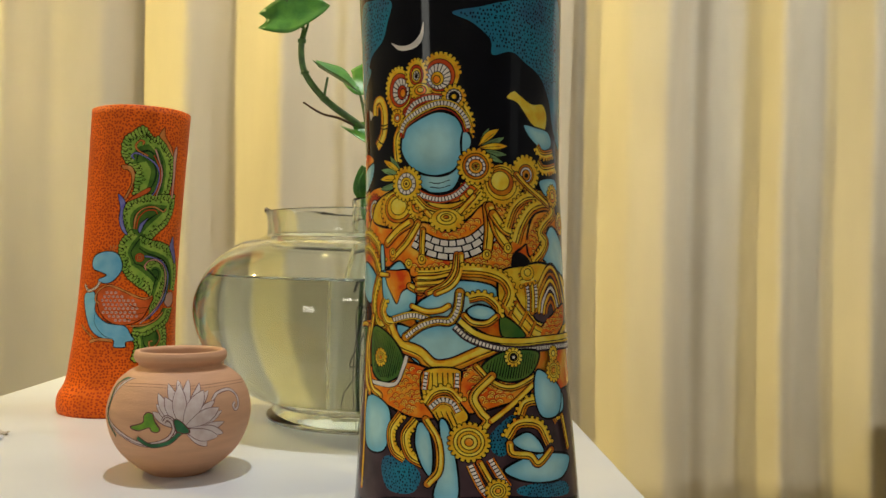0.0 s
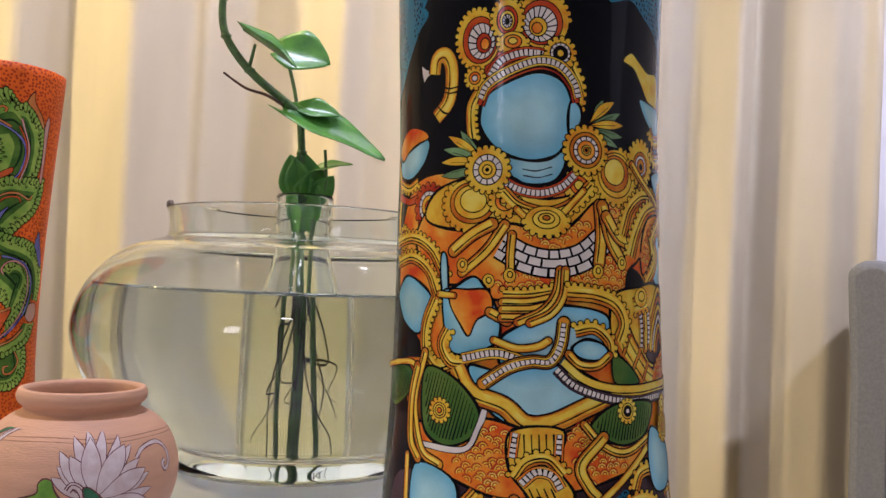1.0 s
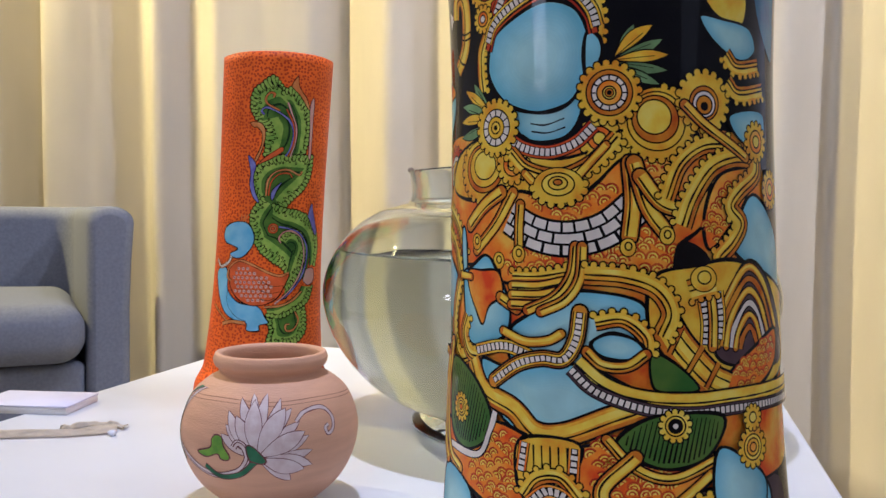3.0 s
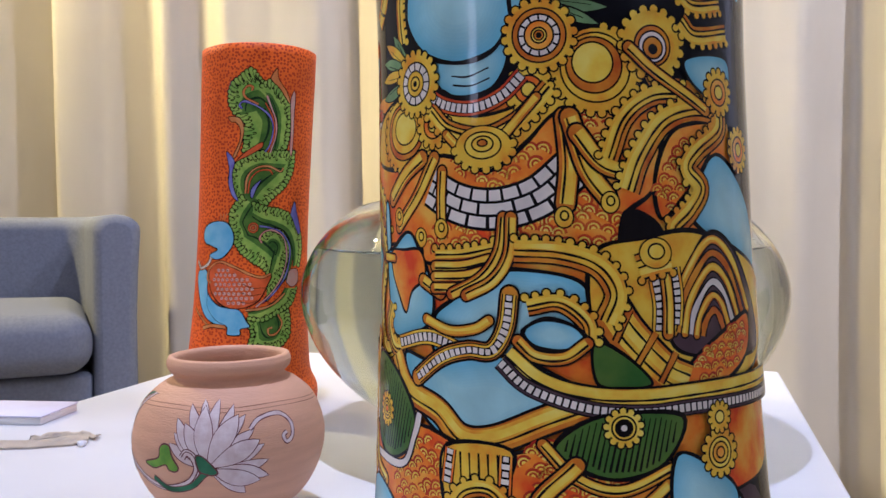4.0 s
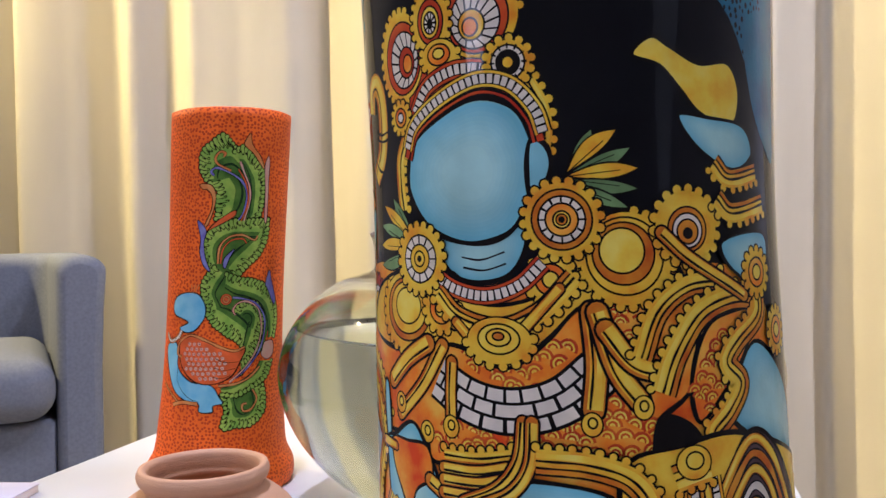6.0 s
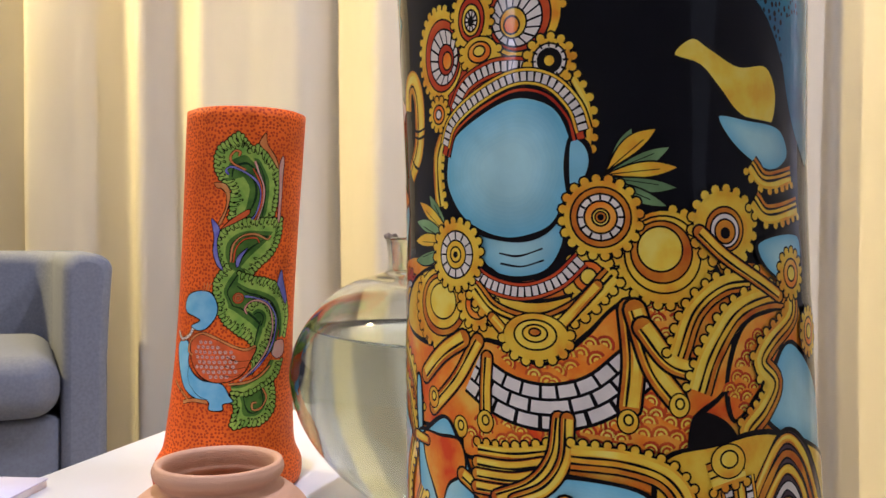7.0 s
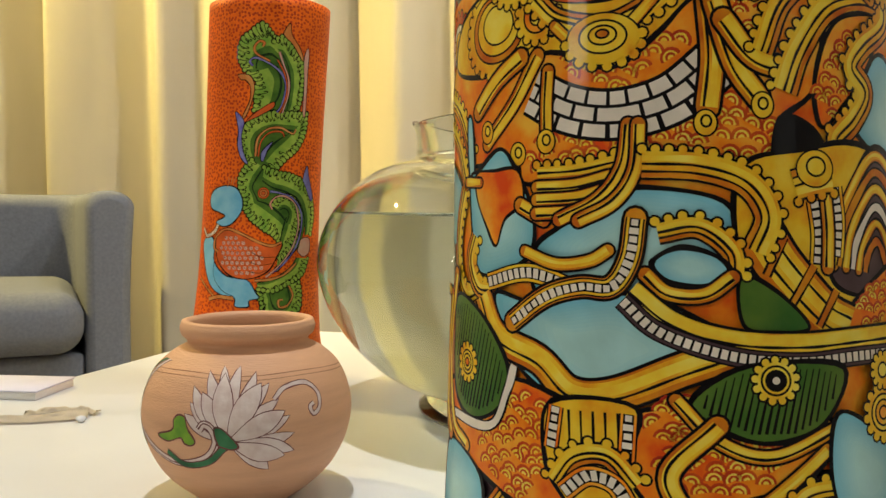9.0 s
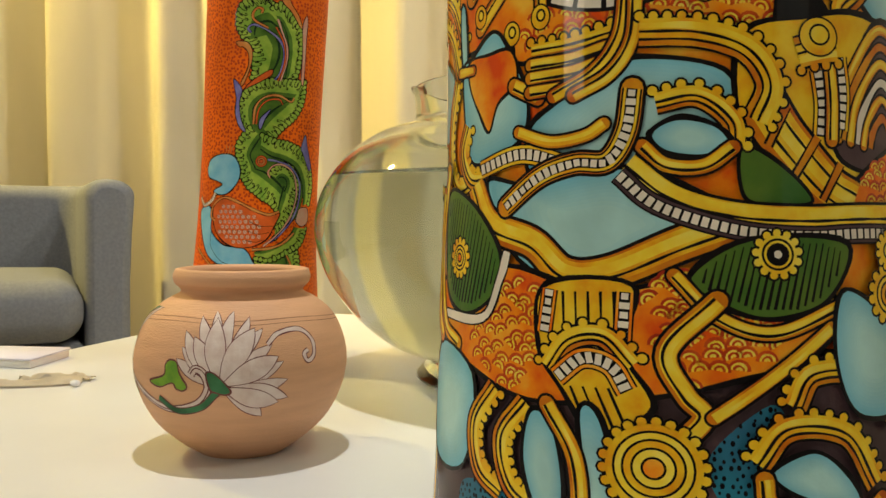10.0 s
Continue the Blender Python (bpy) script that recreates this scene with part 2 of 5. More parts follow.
# ---- coffee table ----
TX0, TX1, TY0, TY1 = -0.348, 0.348, -0.80, 0.345
table = empty("coffee_table", pose(-0.210, 0.95, 0, 0, 0, 3.4), "low white laminate coffee table carrying painted pots", "table")
part("tabletop", box_bm(TX0, TY0, TABLE - 0.03, TX1, TY1, TABLE, 0.004, 3), M_TABLE, table)
part("apron", box_bm(TX0 + 0.04, TY0 + 0.04, TABLE - 0.09, TX1 - 0.04, TY1 - 0.04, TABLE - 0.0305, 0.003, 2), M_TABLE_EDGE, table)
for x in (TX0 + 0.05, TX1 - 0.05):
    for y in (TY0 + 0.05, TY1 - 0.05):
        part("leg", box_bm(x - 0.03, y - 0.03, FLOOR, x + 0.03, y + 0.03, TABLE - 0.0905, 0.004, 2), M_TABLE_EDGE, table)


# ---- armchairs ----
def armchair(m, label, top):
    """A low square armchair that faces its own -y, its foot at the pose m."""
    th = empty("armchair", m, label, "armchair", group="armchairs by the curtain")
    wide, deep = 0.40, 0.36
    front, wi, yi = -deep + 0.03, wide - 0.088, deep - 0.17

    def bend(x, y, rad, a0, a1):
        return [(x + rad * math.cos(radians(a0 + (a1 - a0) * k / 6)), y + rad * math.sin(radians(a0 + (a1 - a0) * k / 6))) for k in range(7)]

    outside = [(wide, front), (wide, front + 0.005), (wide, front + 0.02), *bend(wide - 0.09, deep - 0.09, 0.09, 0, 90), *bend(-wide + 0.09, deep - 0.09, 0.09, 90, 180), (-wide, front + 0.02), (-wide, front + 0.005), (-wide, front)]
    inside_line = [(wi, front), (wi, front + 0.005), (wi, front + 0.02), *bend(wi - 0.06, yi - 0.06, 0.06, 0, 90), *bend(-wi + 0.06, yi - 0.06, 0.06, 90, 180), (-wi, front + 0.02), (-wi, front + 0.005), (-wi, front)]
    bm = bmesh.new()
    rows = []
    for k, (a, b) in enumerate(zip(outside, inside_line)):
        a, b = Vector(a), Vector(b)
        w = (b - a).length
        tuck = {0: 0.018, 1: 0.006}.get(min(k, len(outside) - 1 - k), 0.0)
        soft = min(0.036, (w - 2 * tuck) * 0.48)
        sec = [(tuck, 0.0), (tuck, 0.40), (tuck - 0.004, 0.50)]
        sec += [(tuck - 0.010 + (soft + 0.010) * (1 - math.cos(radians(q))), top - tuck - soft + soft * math.sin(radians(q))) for q in range(0, 91, 15)]
        sec += [(w - tuck - soft + soft * math.sin(radians(q)), top - tuck - soft + soft * math.cos(radians(q))) for q in range(0, 91, 15)]
        sec += [(w - tuck, 0.0)]
        rows.append([bm.verts.new((*(a + (b - a) * (u / w)), z)) for u, z in sec])
    for A, B in zip(rows, rows[1:]):
        for k in range(len(A) - 1):
            bm.faces.new((A[k], A[k + 1], B[k + 1], B[k]))
    for A in (rows[0], rows[-1]):
        rim = [bm.verts.new(v.co) for v in A]
        c = bm.verts.new(sum((v.co for v in A), Vector()) / len(A))
        for k in range(len(A)):
            bm.faces.new((rim[k], rim[(k + 1) % len(A)], c))
    part("shell", bm, M_SOFA, th)
    part("base", box_bm(-wide + 0.0895, -deep + 0.05, 0.0, wide - 0.0895, deep - 0.171, 0.285, 0.012, 3), M_SOFA, th)
    bm = box_bm(-wide + 0.090, -deep - 0.01, 0.288, wide - 0.090, deep - 0.172, 0.415, 0.055, 7)
    bmesh.ops.subdivide_edges(bm, edges=bm.edges[:], cuts=2, use_grid_fill=True)
    for v in bm.verts:
        if v.co.z > 0.39:
            v.co.z += 0.014 * max(0, 1 - (v.co.x / 0.28) ** 2) * max(0, 1 - ((v.co.y + 0.09) / 0.28) ** 2)
    part("seat_cushion", bm, M_SOFA, th)
    for x in (-wide + 0.06, wide - 0.06):
        for y in (-deep + 0.08, deep - 0.05):
            leg = lathe([(0.0, FLOOR), (0.018, FLOOR), (0.024, 0.0), (0.0, 0.0)], 16)
            bmesh.ops.translate(leg, vec=(x, y, 0), verts=leg.verts)
            part("leg", leg, M_BLACKP, th)
    return th


armchair(pose(-1.665, 1.665, 0, 0, 0, 45), "slate-grey fabric armchair with squared arms, near the table", 0.622)
armchair(pose(1.60, 1.72, 0, 0, 0, -45), "slate-grey fabric armchair with squared arms, below the switch", 0.665)

# ---- wall switch ----
sw = empty("light_switch", pose(1.80, WY1, 1.126), "white square wall switch with one rocker", "switch")
part("plate", box_bm(-0.05, -0.008, -0.05, 0.05, 0.0, 0.05, 0.003, 3), M_STEEL, sw)
part("rocker", box_bm(-0.030, -0.014, -0.028, 0.030, -0.0085, 0.034, 0.002, 2), M_STEEL, sw)

# ---- painted pots ----
VASE_C = (0.018, 0.551)
VASE_LEAN = -0.027


def vase_centre(h):
    return (VASE_LEAN * (h - 0.19), 0.0)


VASE_PROFILE = [(0.0745, 0.0), (0.0755, 0.006), (0.0745, 0.014), (0.0722, 0.022), (0.0712, 0.03), (0.069, 0.06), (0.0668, 0.09), (0.065, 0.117), (0.0637, 0.15), (0.0630, 0.19), (0.0622, 0.234), (0.0630, 0.275), (0.0639, 0.307), (0.0648, 0.333), (0.0653, 0.352)]
M_BLACK = mat("black_lacquer", (0.004, 0.004, 0.006), 0.5, spec=0.05, vary=0.3, scale=30, bump=0.04, bump_scale=90, coat=1.0, coat_ior=1.19)
vase = empty("painted_vase", pose(*VASE_C, TABLE), "tall lacquered cylinder vase painted with gold ornament on black", "vase")
outer = VASE_RINGS = spline(VASE_PROFILE, 4)
inner = [(r - 0.006, h) for r, h in reversed(outer) if h > 0.012]
part("body", lathe([(0, 0.0), *outer, (outer[-1][0] - 0.003, 0.3545), *inner, (0, 0.012)], 160, vase_centre), M_BLACK, vase)

PK_C = (-0.37, 0.962)


def pk_centre(h):
    return (0.058 * (h - 0.21), 0.0)


PK_PROFILE = [(0.0660, 0.0), (0.0680, 0.008), (0.0668, 0.02), (0.0600, 0.035), (0.0572, 0.06), (0.0548, 0.09), (0.0530, 0.13), (0.0522, 0.18), (0.0524, 0.23), (0.0530, 0.28), (0.0535, 0.31), (0.0538, 0.341)]
pk = empty("orange_vase", pose(*PK_C, TABLE), "matt orange cylinder vase with stippled dots and scroll painting", "vase")
outer = PK_RINGS = spline(PK_PROFILE, 4)
inner = [(r - 0.007, h) for r, h in reversed(outer) if h > 0.012]
part("body", lathe([(0, 0.0), *outer, (outer[-1][0] - 0.0035, 0.3425), *inner, (0, 0.012)], 128, pk_centre), M_ORANGE, pk)

POT_C = (-0.2145, 0.689)
POT_PROFILE = [(0.0235, 0.0), (0.0255, 0.0015), (0.0340, 0.0075), (0.0455, 0.0185), (0.0530, 0.0320), (0.0565, 0.0470), (0.0552, 0.0600), (0.0495, 0.0735), (0.0405, 0.0820), (0.0330, 0.0862), (0.0332, 0.0888), (0.0356, 0.0912), (0.0366, 0.0950), (0.0354, 0.0986)]
pot = empty("clay_pot", pose(*POT_C, TABLE), "small round terracotta pot painted with a white lotus", "pot")
outer = POT_RINGS = spline(POT_PROFILE, 5)
inner = spline([(0.0330, 0.0991), (0.0311, 0.0972), (0.0305, 0.0935), (0.0306, 0.0885), (0.0313, 0.0840), (0.0440, 0.0740), (0.0510, 0.0600), (0.0520, 0.0480), (0.0480, 0.0340), (0.0380, 0.0200), (0.0220, 0.0080)], 4)
part("body", lathe([(0, 0.0), *outer, *inner, (0, 0.006)], 128), M_CLAY, pot)

# ---- fish bowl ----
BOWL_C = (-0.086, 0.951)
BOWL_PROFILE = [(0.112, 0.0), (0.118, 0.002), (0.119, 0.006), (0.112, 0.013), (0.1085, 0.018), (0.116, 0.022), (0.140, 0.030), (0.166, 0.050), (0.188, 0.080), (0.1985, 0.115), (0.1935, 0.145), (0.176, 0.172), (0.152, 0.190), (0.133, 0.1965), (0.1245, 0.1995), (0.1215, 0.203), (0.1212, 0.212), (0.1222, 0.2215), (0.1235, 0.2258)]
bowl = empty("fish_bowl", pose(*BOWL_C, TABLE), "large round clear glass bowl half full of water", "bowl")
outer = spline(BOWL_PROFILE, 6)
W = 0.004
inner_pts = [(0.1205, 0.2272), (0.1185, 0.2215), (0.1172, 0.212), (0.1175, 0.203), (0.1215, 0.1955), (0.131, 0.1925), (0.150, 0.186), (0.173, 0.169), (0.1895, 0.144), (0.1945, 0.115), (0.184, 0.081), (0.162, 0.053), (0.136, 0.034), (0.108, 0.026), (0.05, 0.0235)]
inner = spline(inner_pts, 6)
SPLIT = 0.1565
r_out = float(np.interp(SPLIT, [h for r, h in outer], [r for r, h in outer]))
r_in = float(np.interp(SPLIT, [h for r, h in reversed(inner)], [r for r, h in reversed(inner)]))
low = lathe([(0, 0.003), (0.095, 0.003), (0.104, 0.0), *[q for q in outer if q[1] < SPLIT - 0.001], (r_out, SPLIT), (r_in, SPLIT), *[q for q in inner if q[1] < SPLIT - 0.001], (0, 0.023)], 128)
bmesh.ops.recalc_face_normals(low, faces=low.faces)
for f in low.faces:
    c = f.calc_center_median()
    f.material_index = 1 if c.z > 0.0225 and f.normal.dot(c - Vector((0, 0, 0.115))) < 0 else 0
bmesh.ops.delete(low, geom=[f for f in low.faces if all(abs(v.co.z - SPLIT) < 2e-5 for v in f.verts)], context="FACES_ONLY")
basin = part("basin", low, [M_GLASS, M_WET_GLASS], bowl, turn=False)
ring = [(r_out, SPLIT + 0.00005), *[q for q in outer if q[1] > SPLIT + 0.001], *[q for q in inner if q[1] > SPLIT + 0.001], (r_in, SPLIT + 0.00005), (r_out, SPLIT + 0.00005)]
high = lathe(ring, 128)
bmesh.ops.recalc_face_normals(high, faces=high.faces)
bmesh.ops.delete(high, geom=[f for f in high.faces if all(abs(v.co.z - SPLIT) < 1e-4 for v in f.verts)], context="FACES_ONLY")
part("shoulder", high, M_GLASS, bowl, turn=False)
WATER_H = 0.1564
wet = [(r - 0.0006, h + 0.0005) for r, h in reversed(inner) if h < WATER_H - 0.002]
rim_r = np.interp(WATER_H, [h for r, h in reversed(inner)], [r for r, h in reversed(inner)]) - 0.0006
body = lathe([(0, 0.0238), *wet, (rim_r, WATER_H), (rim_r - 0.0010, WATER_H - 0.0014), (rim_r - 0.0028, WATER_H - 0.0027), (rim_r - 0.006, WATER_H - 0.0036), (rim_r - 0.012, WATER_H - 0.0040), (0, WATER_H - 0.0040)], 128)
for f in body.faces:
    c = f.calc_center_median()
    f.material_index = 1 if c.z < WATER_H - 0.0041 or c.xy.length > rim_r - 0.0003 else 0
water = part("water", body, [M_WATER, M_WATER_WALL])
water.matrix_world = PLACE @ pose(*BOWL_C, TABLE)
water.visible_shadow = False
tagged(water, "still clear water filling the glass bowl", "water")

# ---- bottle and plant in the bowl ----
BOTTLE_C = (BOWL_C[0] - 0.001, BOWL_C[1] - 0.004)
BOTTLE_Z = TABLE + 0.0245
bottle = empty("glass_bottle", pose(*BOTTLE_C, BOTTLE_Z), "clear glass bottle standing in the bowl of water", "bottle")
b_out = spline([(0.036, 0.0), (0.039, 0.003), (0.0395, 0.012), (0.0395, 0.085), (0.0385, 0.110), (0.0350, 0.132), (0.0285, 0.158), (0.0258, 0.172), (0.0252, 0.185)], 5)
threads = [(0.0252, 0.187), (0.0266, 0.190), (0.0252, 0.193), (0.0252, 0.197), (0.0266, 0.200), (0.0252, 0.203), (0.0252, 0.208), (0.0268, 0.211), (0.0268, 0.217), (0.0255, 0.2195), (0.0238, 0.2190)]
b_in = [(0.0232, 0.215), (0.0232, 0.185)] + [(r - 0.0025, h) for r, h in reversed(b_out) if 0.012 < h < 0.184]
glass_body = lathe([(0, 0.0), *b_out, *threads, *b_in, (0.034, 0.007), (0, 0.006)], 64)
for f in glass_body.faces:
    f.material_index = 1 if f.calc_center_median().z < WATER_H - 0.0245 else 0
bottle_glass = part("bottle_glass", glass_body, [M_GLASS, M_WET_CLEAR], bottle)
bottle_glass.visible_shadow = False

M_LEAF = mat("pothos_leaf", (0.12, 0.34, 0.045), 0.32, vary=0.3, scale=60, bump=0.1, bump_scale=300, second=(0.05, 0.20, 0.03))
M_LEAF.node_tree.nodes["Principled BSDF"].inputs["Subsurface Weight"].default_value = 0.12
M_LEAF.node_tree.nodes["Principled BSDF"].inputs["Subsurface Radius"].default_value = (0.002, 0.004, 0.001)
M_STEM = mat("pothos_stem", (0.12, 0.24, 0.06), 0.45, vary=0.3, scale=120, bump=0.2, second=(0.07, 0.12, 0.04))
M_TWIG = mat("dry_twig", (0.11, 0.055, 0.03), 0.7, vary=0.3, scale=200, bump=0.3)
M_ROOT = mat("wet_root", (0.045, 0.045, 0.028), 0.5, vary=0.4, scale=200)

plant = empty("pothos_plant", pose(0, 0, 0), "pothos cutting with glossy green leaves rooting in the bottle", "plant")
py = BOTTLE_C[1]


def stalk(name, pts, r, material=M_STEM, taper=0.8, per=6, knots=0):
    bm = tube(spline(pts, per), r, 8, taper=taper)
    for k in range(knots):
        p = Vector(spline(pts, per)[int((k + 0.6) / knots * (len(pts) - 1) * per)])
        s = bmesh.ops.create_icosphere(bm, subdivisions=1, radius=r * 1.35, matrix=Matrix.Translation(p))["verts"]
        for v in s:
            v.co.z = p.z + (v.co.z - p.z) * 0.7
    return part(name, bm, material, plant)


def blade(base, tip, width, up, cup=0.25, droop=0.1, heart=0.12):
    """A pothos leaf from its stalk to its tip; up is the way its face looks."""
    b, t = Vector(base), Vector(tip)
    d = (t - b)
    ln = d.length
    d.normalize()
    n = Vector(up)
    n = (n - d * n.dot(d)).normalized()
    s = d.cross(n)
    bm = bmesh.new()
    nu, nv = 14, 8
    grid = []
    for i in range(nu + 1):
        a = i / nu
        w = width / 2 * (math.sin(math.pi * min(1.0, a * 0.92 + 0.08)) ** 0.75) * (1 - 0.35 * a) * 1.25
        row = []
        for j in range(nv + 1):
            q = 2 * j / nv - 1
            back = -heart * ln * (abs(q) ** 1.5) * max(0, 1 - a * 5)
            p = b + d * (ln * a + back) + s * (w * q) + n * (cup * w * abs(q) ** 1.3 - droop * ln * a * a + 0.015 * ln * math.sin(a * 9 + q * 2) * abs(q))
            row.append(bm.verts.new(p))
        grid.append(row)
    for A, B in zip(grid, grid[1:]):
        for j in range(nv):
            bm.faces.new((A[j], A[j + 1], B[j + 1], B[j]))
    bmesh.ops.remove_doubles(bm, verts=bm.verts, dist=1e-5)
    bmesh.ops.solidify(bm, geom=bm.faces[:], thickness=0.0005)
    leaf = part("leaf", bm, M_LEAF, plant)
    rib = tube([b + d * (ln * a) + n * (-droop * ln * a * a - 0.0006) for a in (0, 0.25, 0.5, 0.75, 0.95)], 0.0007, 5, taper=0.3)
    part("midrib", rib, M_STEM, leaf)
    return leaf


stalk("main_stem", [(-0.090, py, 0.455), (-0.086, py + 0.004, 0.52), (-0.089, py, 0.60), (-0.091, py, 0.664), (-0.092, py - 0.008, 0.703), (-0.095, py - 0.014, 0.738)], 0.0042, knots=2)
stalk("main_stem", [(-0.096, py - 0.014, 0.738), (-0.113, py - 0.02, 0.750), (-0.135, py - 0.03, 0.765), (-0.152, py - 0.034, 0.782), (-0.164, py - 0.036, 0.802), (-0.167, py - 0.036, 0.826), (-0.164, py - 0.034, 0.846)], 0.0040, knots=4)
stalk("twig", [(-0.110, py - 0.018, 0.744), (-0.126, py - 0.03, 0.750), (-0.144, py - 0.034, 0.754), (-0.163, py - 0.04, 0.765)], 0.0017, M_TWIG, 0.6)
stalk("leaf_stalk", [(-0.097, py - 0.012, 0.739), (-0.101, py - 0.006, 0.760), (-0.106, py, 0.780), (-0.111, py, 0.797)], 0.0019)
stalk("leaf_stalk", [(-0.069, py - 0.004, 0.668), (-0.069, py - 0.012, 0.685), (-0.071, py - 0.016, 0.706)], 0.0018)
stalk("leaf_stalk", [(-0.142, py - 0.032, 0.772), (-0.139, py - 0.036, 0.784), (-0.137, py - 0.038, 0.793)], 0.0016)
stalk("leaf_stalk", [(-0.164, py - 0.034, 0.846), (-0.172, py - 0.034, 0.858), (-0.184, py - 0.036, 0.878), (-0.192, py - 0.036, 0.896)], 0.0022)
stalk("leaf_stalk", [(-0.166, py - 0.035, 0.834), (-0.160, py - 0.038, 0.848), (-0.160, py - 0.038, 0.858)], 0.0015)
blade((-0.116, py, 0.800), (-0.070, py - 0.014, 0.790), 0.046, (-0.15, -0.9, 0.5), 0.25, 0.10)
blade((-0.148, py - 0.036, 0.806), (-0.100, py - 0.036, 0.777), 0.026, (-0.3, -0.25, 0.9), 0.55, 0.02)
blade((-0.096, py - 0.014, 0.744), (-0.059, py - 0.024, 0.740), 0.022, (0.1, -0.85, 0.55), 0.30, 0.10)
blade((-0.110, py - 0.022, 0.739), (-0.016, py - 0.036, 0.700), 0.046, (0.25, -0.62, 0.75), 0.28, 0.03)
blade((-0.079, py - 0.010, 0.688), (-0.046, py - 0.018, 0.697), 0.016, (0.1, -0.5, 0.8), 0.3, 0.1)
blade((-0.206, py - 0.036, 0.856), (-0.134, py - 0.046, 0.868), 0.046, (-0.1, -0.93, 0.30), 0.16, -0.02)
blade((-0.192, py - 0.036, 0.892), (-0.210, py - 0.03, 0.915), 0.034, (0.3, -0.8, 0.4), 0.2, 0.05)
for dx, dz, w, a in ((-0.016, 0.040, 0.030, -0.3), (-0.004, 0.044, 0.034, 0.1), (0.014, 0.030, 0.030, 0.5), (0.026, 0.022, 0.022, 0.8), (0.004, 0.020, 0.026, 0.0)):
    blade((BOTTLE_C[0] + dx * 0.25, py - 0.004, 0.660), (BOTTLE_C[0] + dx, py - 0.012, 0.660 + dz), w, (a, -0.9, 0.35), 0.25, 0.08)
# dark sheath leaves packed in the bottle's mouth
for k in range(5):
    a = k * 1.26
    blade((BOTTLE_C[0] + 0.008 * math.cos(a), py + 0.008 * math.sin(a), 0.632), (BOTTLE_C[0] + 0.017 * math.cos(a + 0.3), py + 0.017 * math.sin(a + 0.3), 0.668), 0.018, (math.cos(a), math.sin(a), 0.1), 0.1, 0.0)
stalk("water_stem", [(-0.078, py - 0.006, 0.66), (-0.080, py - 0.008, 0.58), (-0.074, py - 0.006, 0.50), (-0.066, py - 0.010, 0.456)], 0.0022)
stalk("water_stem", [(-0.095, py + 0.004, 0.66), (-0.097, py + 0.004, 0.57), (-0.100, py, 0.50), (-0.096, py - 0.006, 0.458)], 0.0020)
rng = random.Random(11)
for k in range(17):
    a = rng.uniform(0, 2 * math.pi)
    z = rng.uniform(0.53, 0.575)
    pts = [(BOTTLE_C[0] + 0.004 * math.cos(a), py + 0.004 * math.sin(a), z)]
    r = 0.006
    for j in range(rng.randint(3, 6)):
        r = min(0.031, max(0.004, r + rng.uniform(-0.008, 0.013)))
        a += rng.uniform(-1.3, 1.3)
        z = max(0.470, z + rng.uniform(-0.026, 0.012))
        pts.append((BOTTLE_C[0] + r * math.cos(a), py + r * math.sin(a), z))
    stalk("root", pts, 0.0007, M_ROOT, 0.4, 5)

# ---- small things on the table ----
M_PAPER = mat("pad_cover", (0.60, 0.58, 0.68), 0.5, vary=0.05, scale=30)
M_PAGES = mat("pad_pages", (0.72, 0.70, 0.66), 0.7, vary=0.08, scale=400, stretch=(0.05, 0.05, 1))
M_TISSUE = mat("tissue", (0.66, 0.58, 0.48), 0.8, vary=0.12, scale=60, bump=0.3)
pad = empty("note_pad", pose(-0.560, 0.846, TABLE, 0, 0, 14), "thin pale lavender note pad lying on the table edge", "note pad")
part("paper_block", box_bm(-0.046, -0.030, 0.0, 0.046, 0.030, 0.0065, 0.0006, 1), M_PAGES, pad)
part("cover", box_bm(-0.047, -0.031, 0.0067, 0.047, 0.031, 0.0085, 0.0006, 1), M_PAPER, pad)


def scrap(name, x, y, turn, lx, ly, seed, label, category):
    bm = bmesh.new()
    nx, ny = 26, 10
    rows = []
    for j in range(ny + 1):
        row = []
        for i in range(nx + 1):
            a, b = i / nx - 0.5, j / ny - 0.5
            e = 1 + 0.35 * noise.noise(Vector((a * 5, seed, 2)))
            z = 0.0012 + 0.006 * abs(noise.noise(Vector((a * 7 + seed, b * 4, 0)))) * (1 - abs(2 * b) ** 2)
            row.append(bm.verts.new((a * lx, b * ly * e + 0.006 * math.sin(a * 6 + seed), z)))
        rows.append(row)
    for A, B in zip(rows, rows[1:]):
        for i in range(nx):
            bm.faces.new((A[i], A[i + 1], B[i + 1], B[i]))
    bmesh.ops.solidify(bm, geom=bm.faces[:], thickness=0.0006)
    ob = part(name, bm, M_TISSUE)
    ob.matrix_world = PLACE @ pose(x, y, TABLE + 0.0003, 0, 0, turn)
    return tagged(ob, label, category)


scrap("paper_tissue", -0.480, 0.765, 38, 0.125, 0.026, 3.1, "crumpled cream paper tissue strip on the white table", "tissue")
scrap("paper_tissue", -0.452, 0.802, 20, 0.055, 0.012, 7.4, "torn cream shred of paper on the white table", "tissue")
crumb = bmesh.new()
bmesh.ops.create_icosphere(crumb, subdivisions=2, radius=0.0036)
for v in crumb.verts:
    v.co *= 1 + 0.35 * noise.noise(v.co * 400)
    v.co.z = v.co.z * 0.7 + 0.0026
crumb = part("plaster_crumb", crumb, M_STEEL)
crumb.matrix_world = PLACE @ pose(-0.420, 0.784, TABLE)
tagged(crumb, "tiny white crumb lying on the table", "crumb")

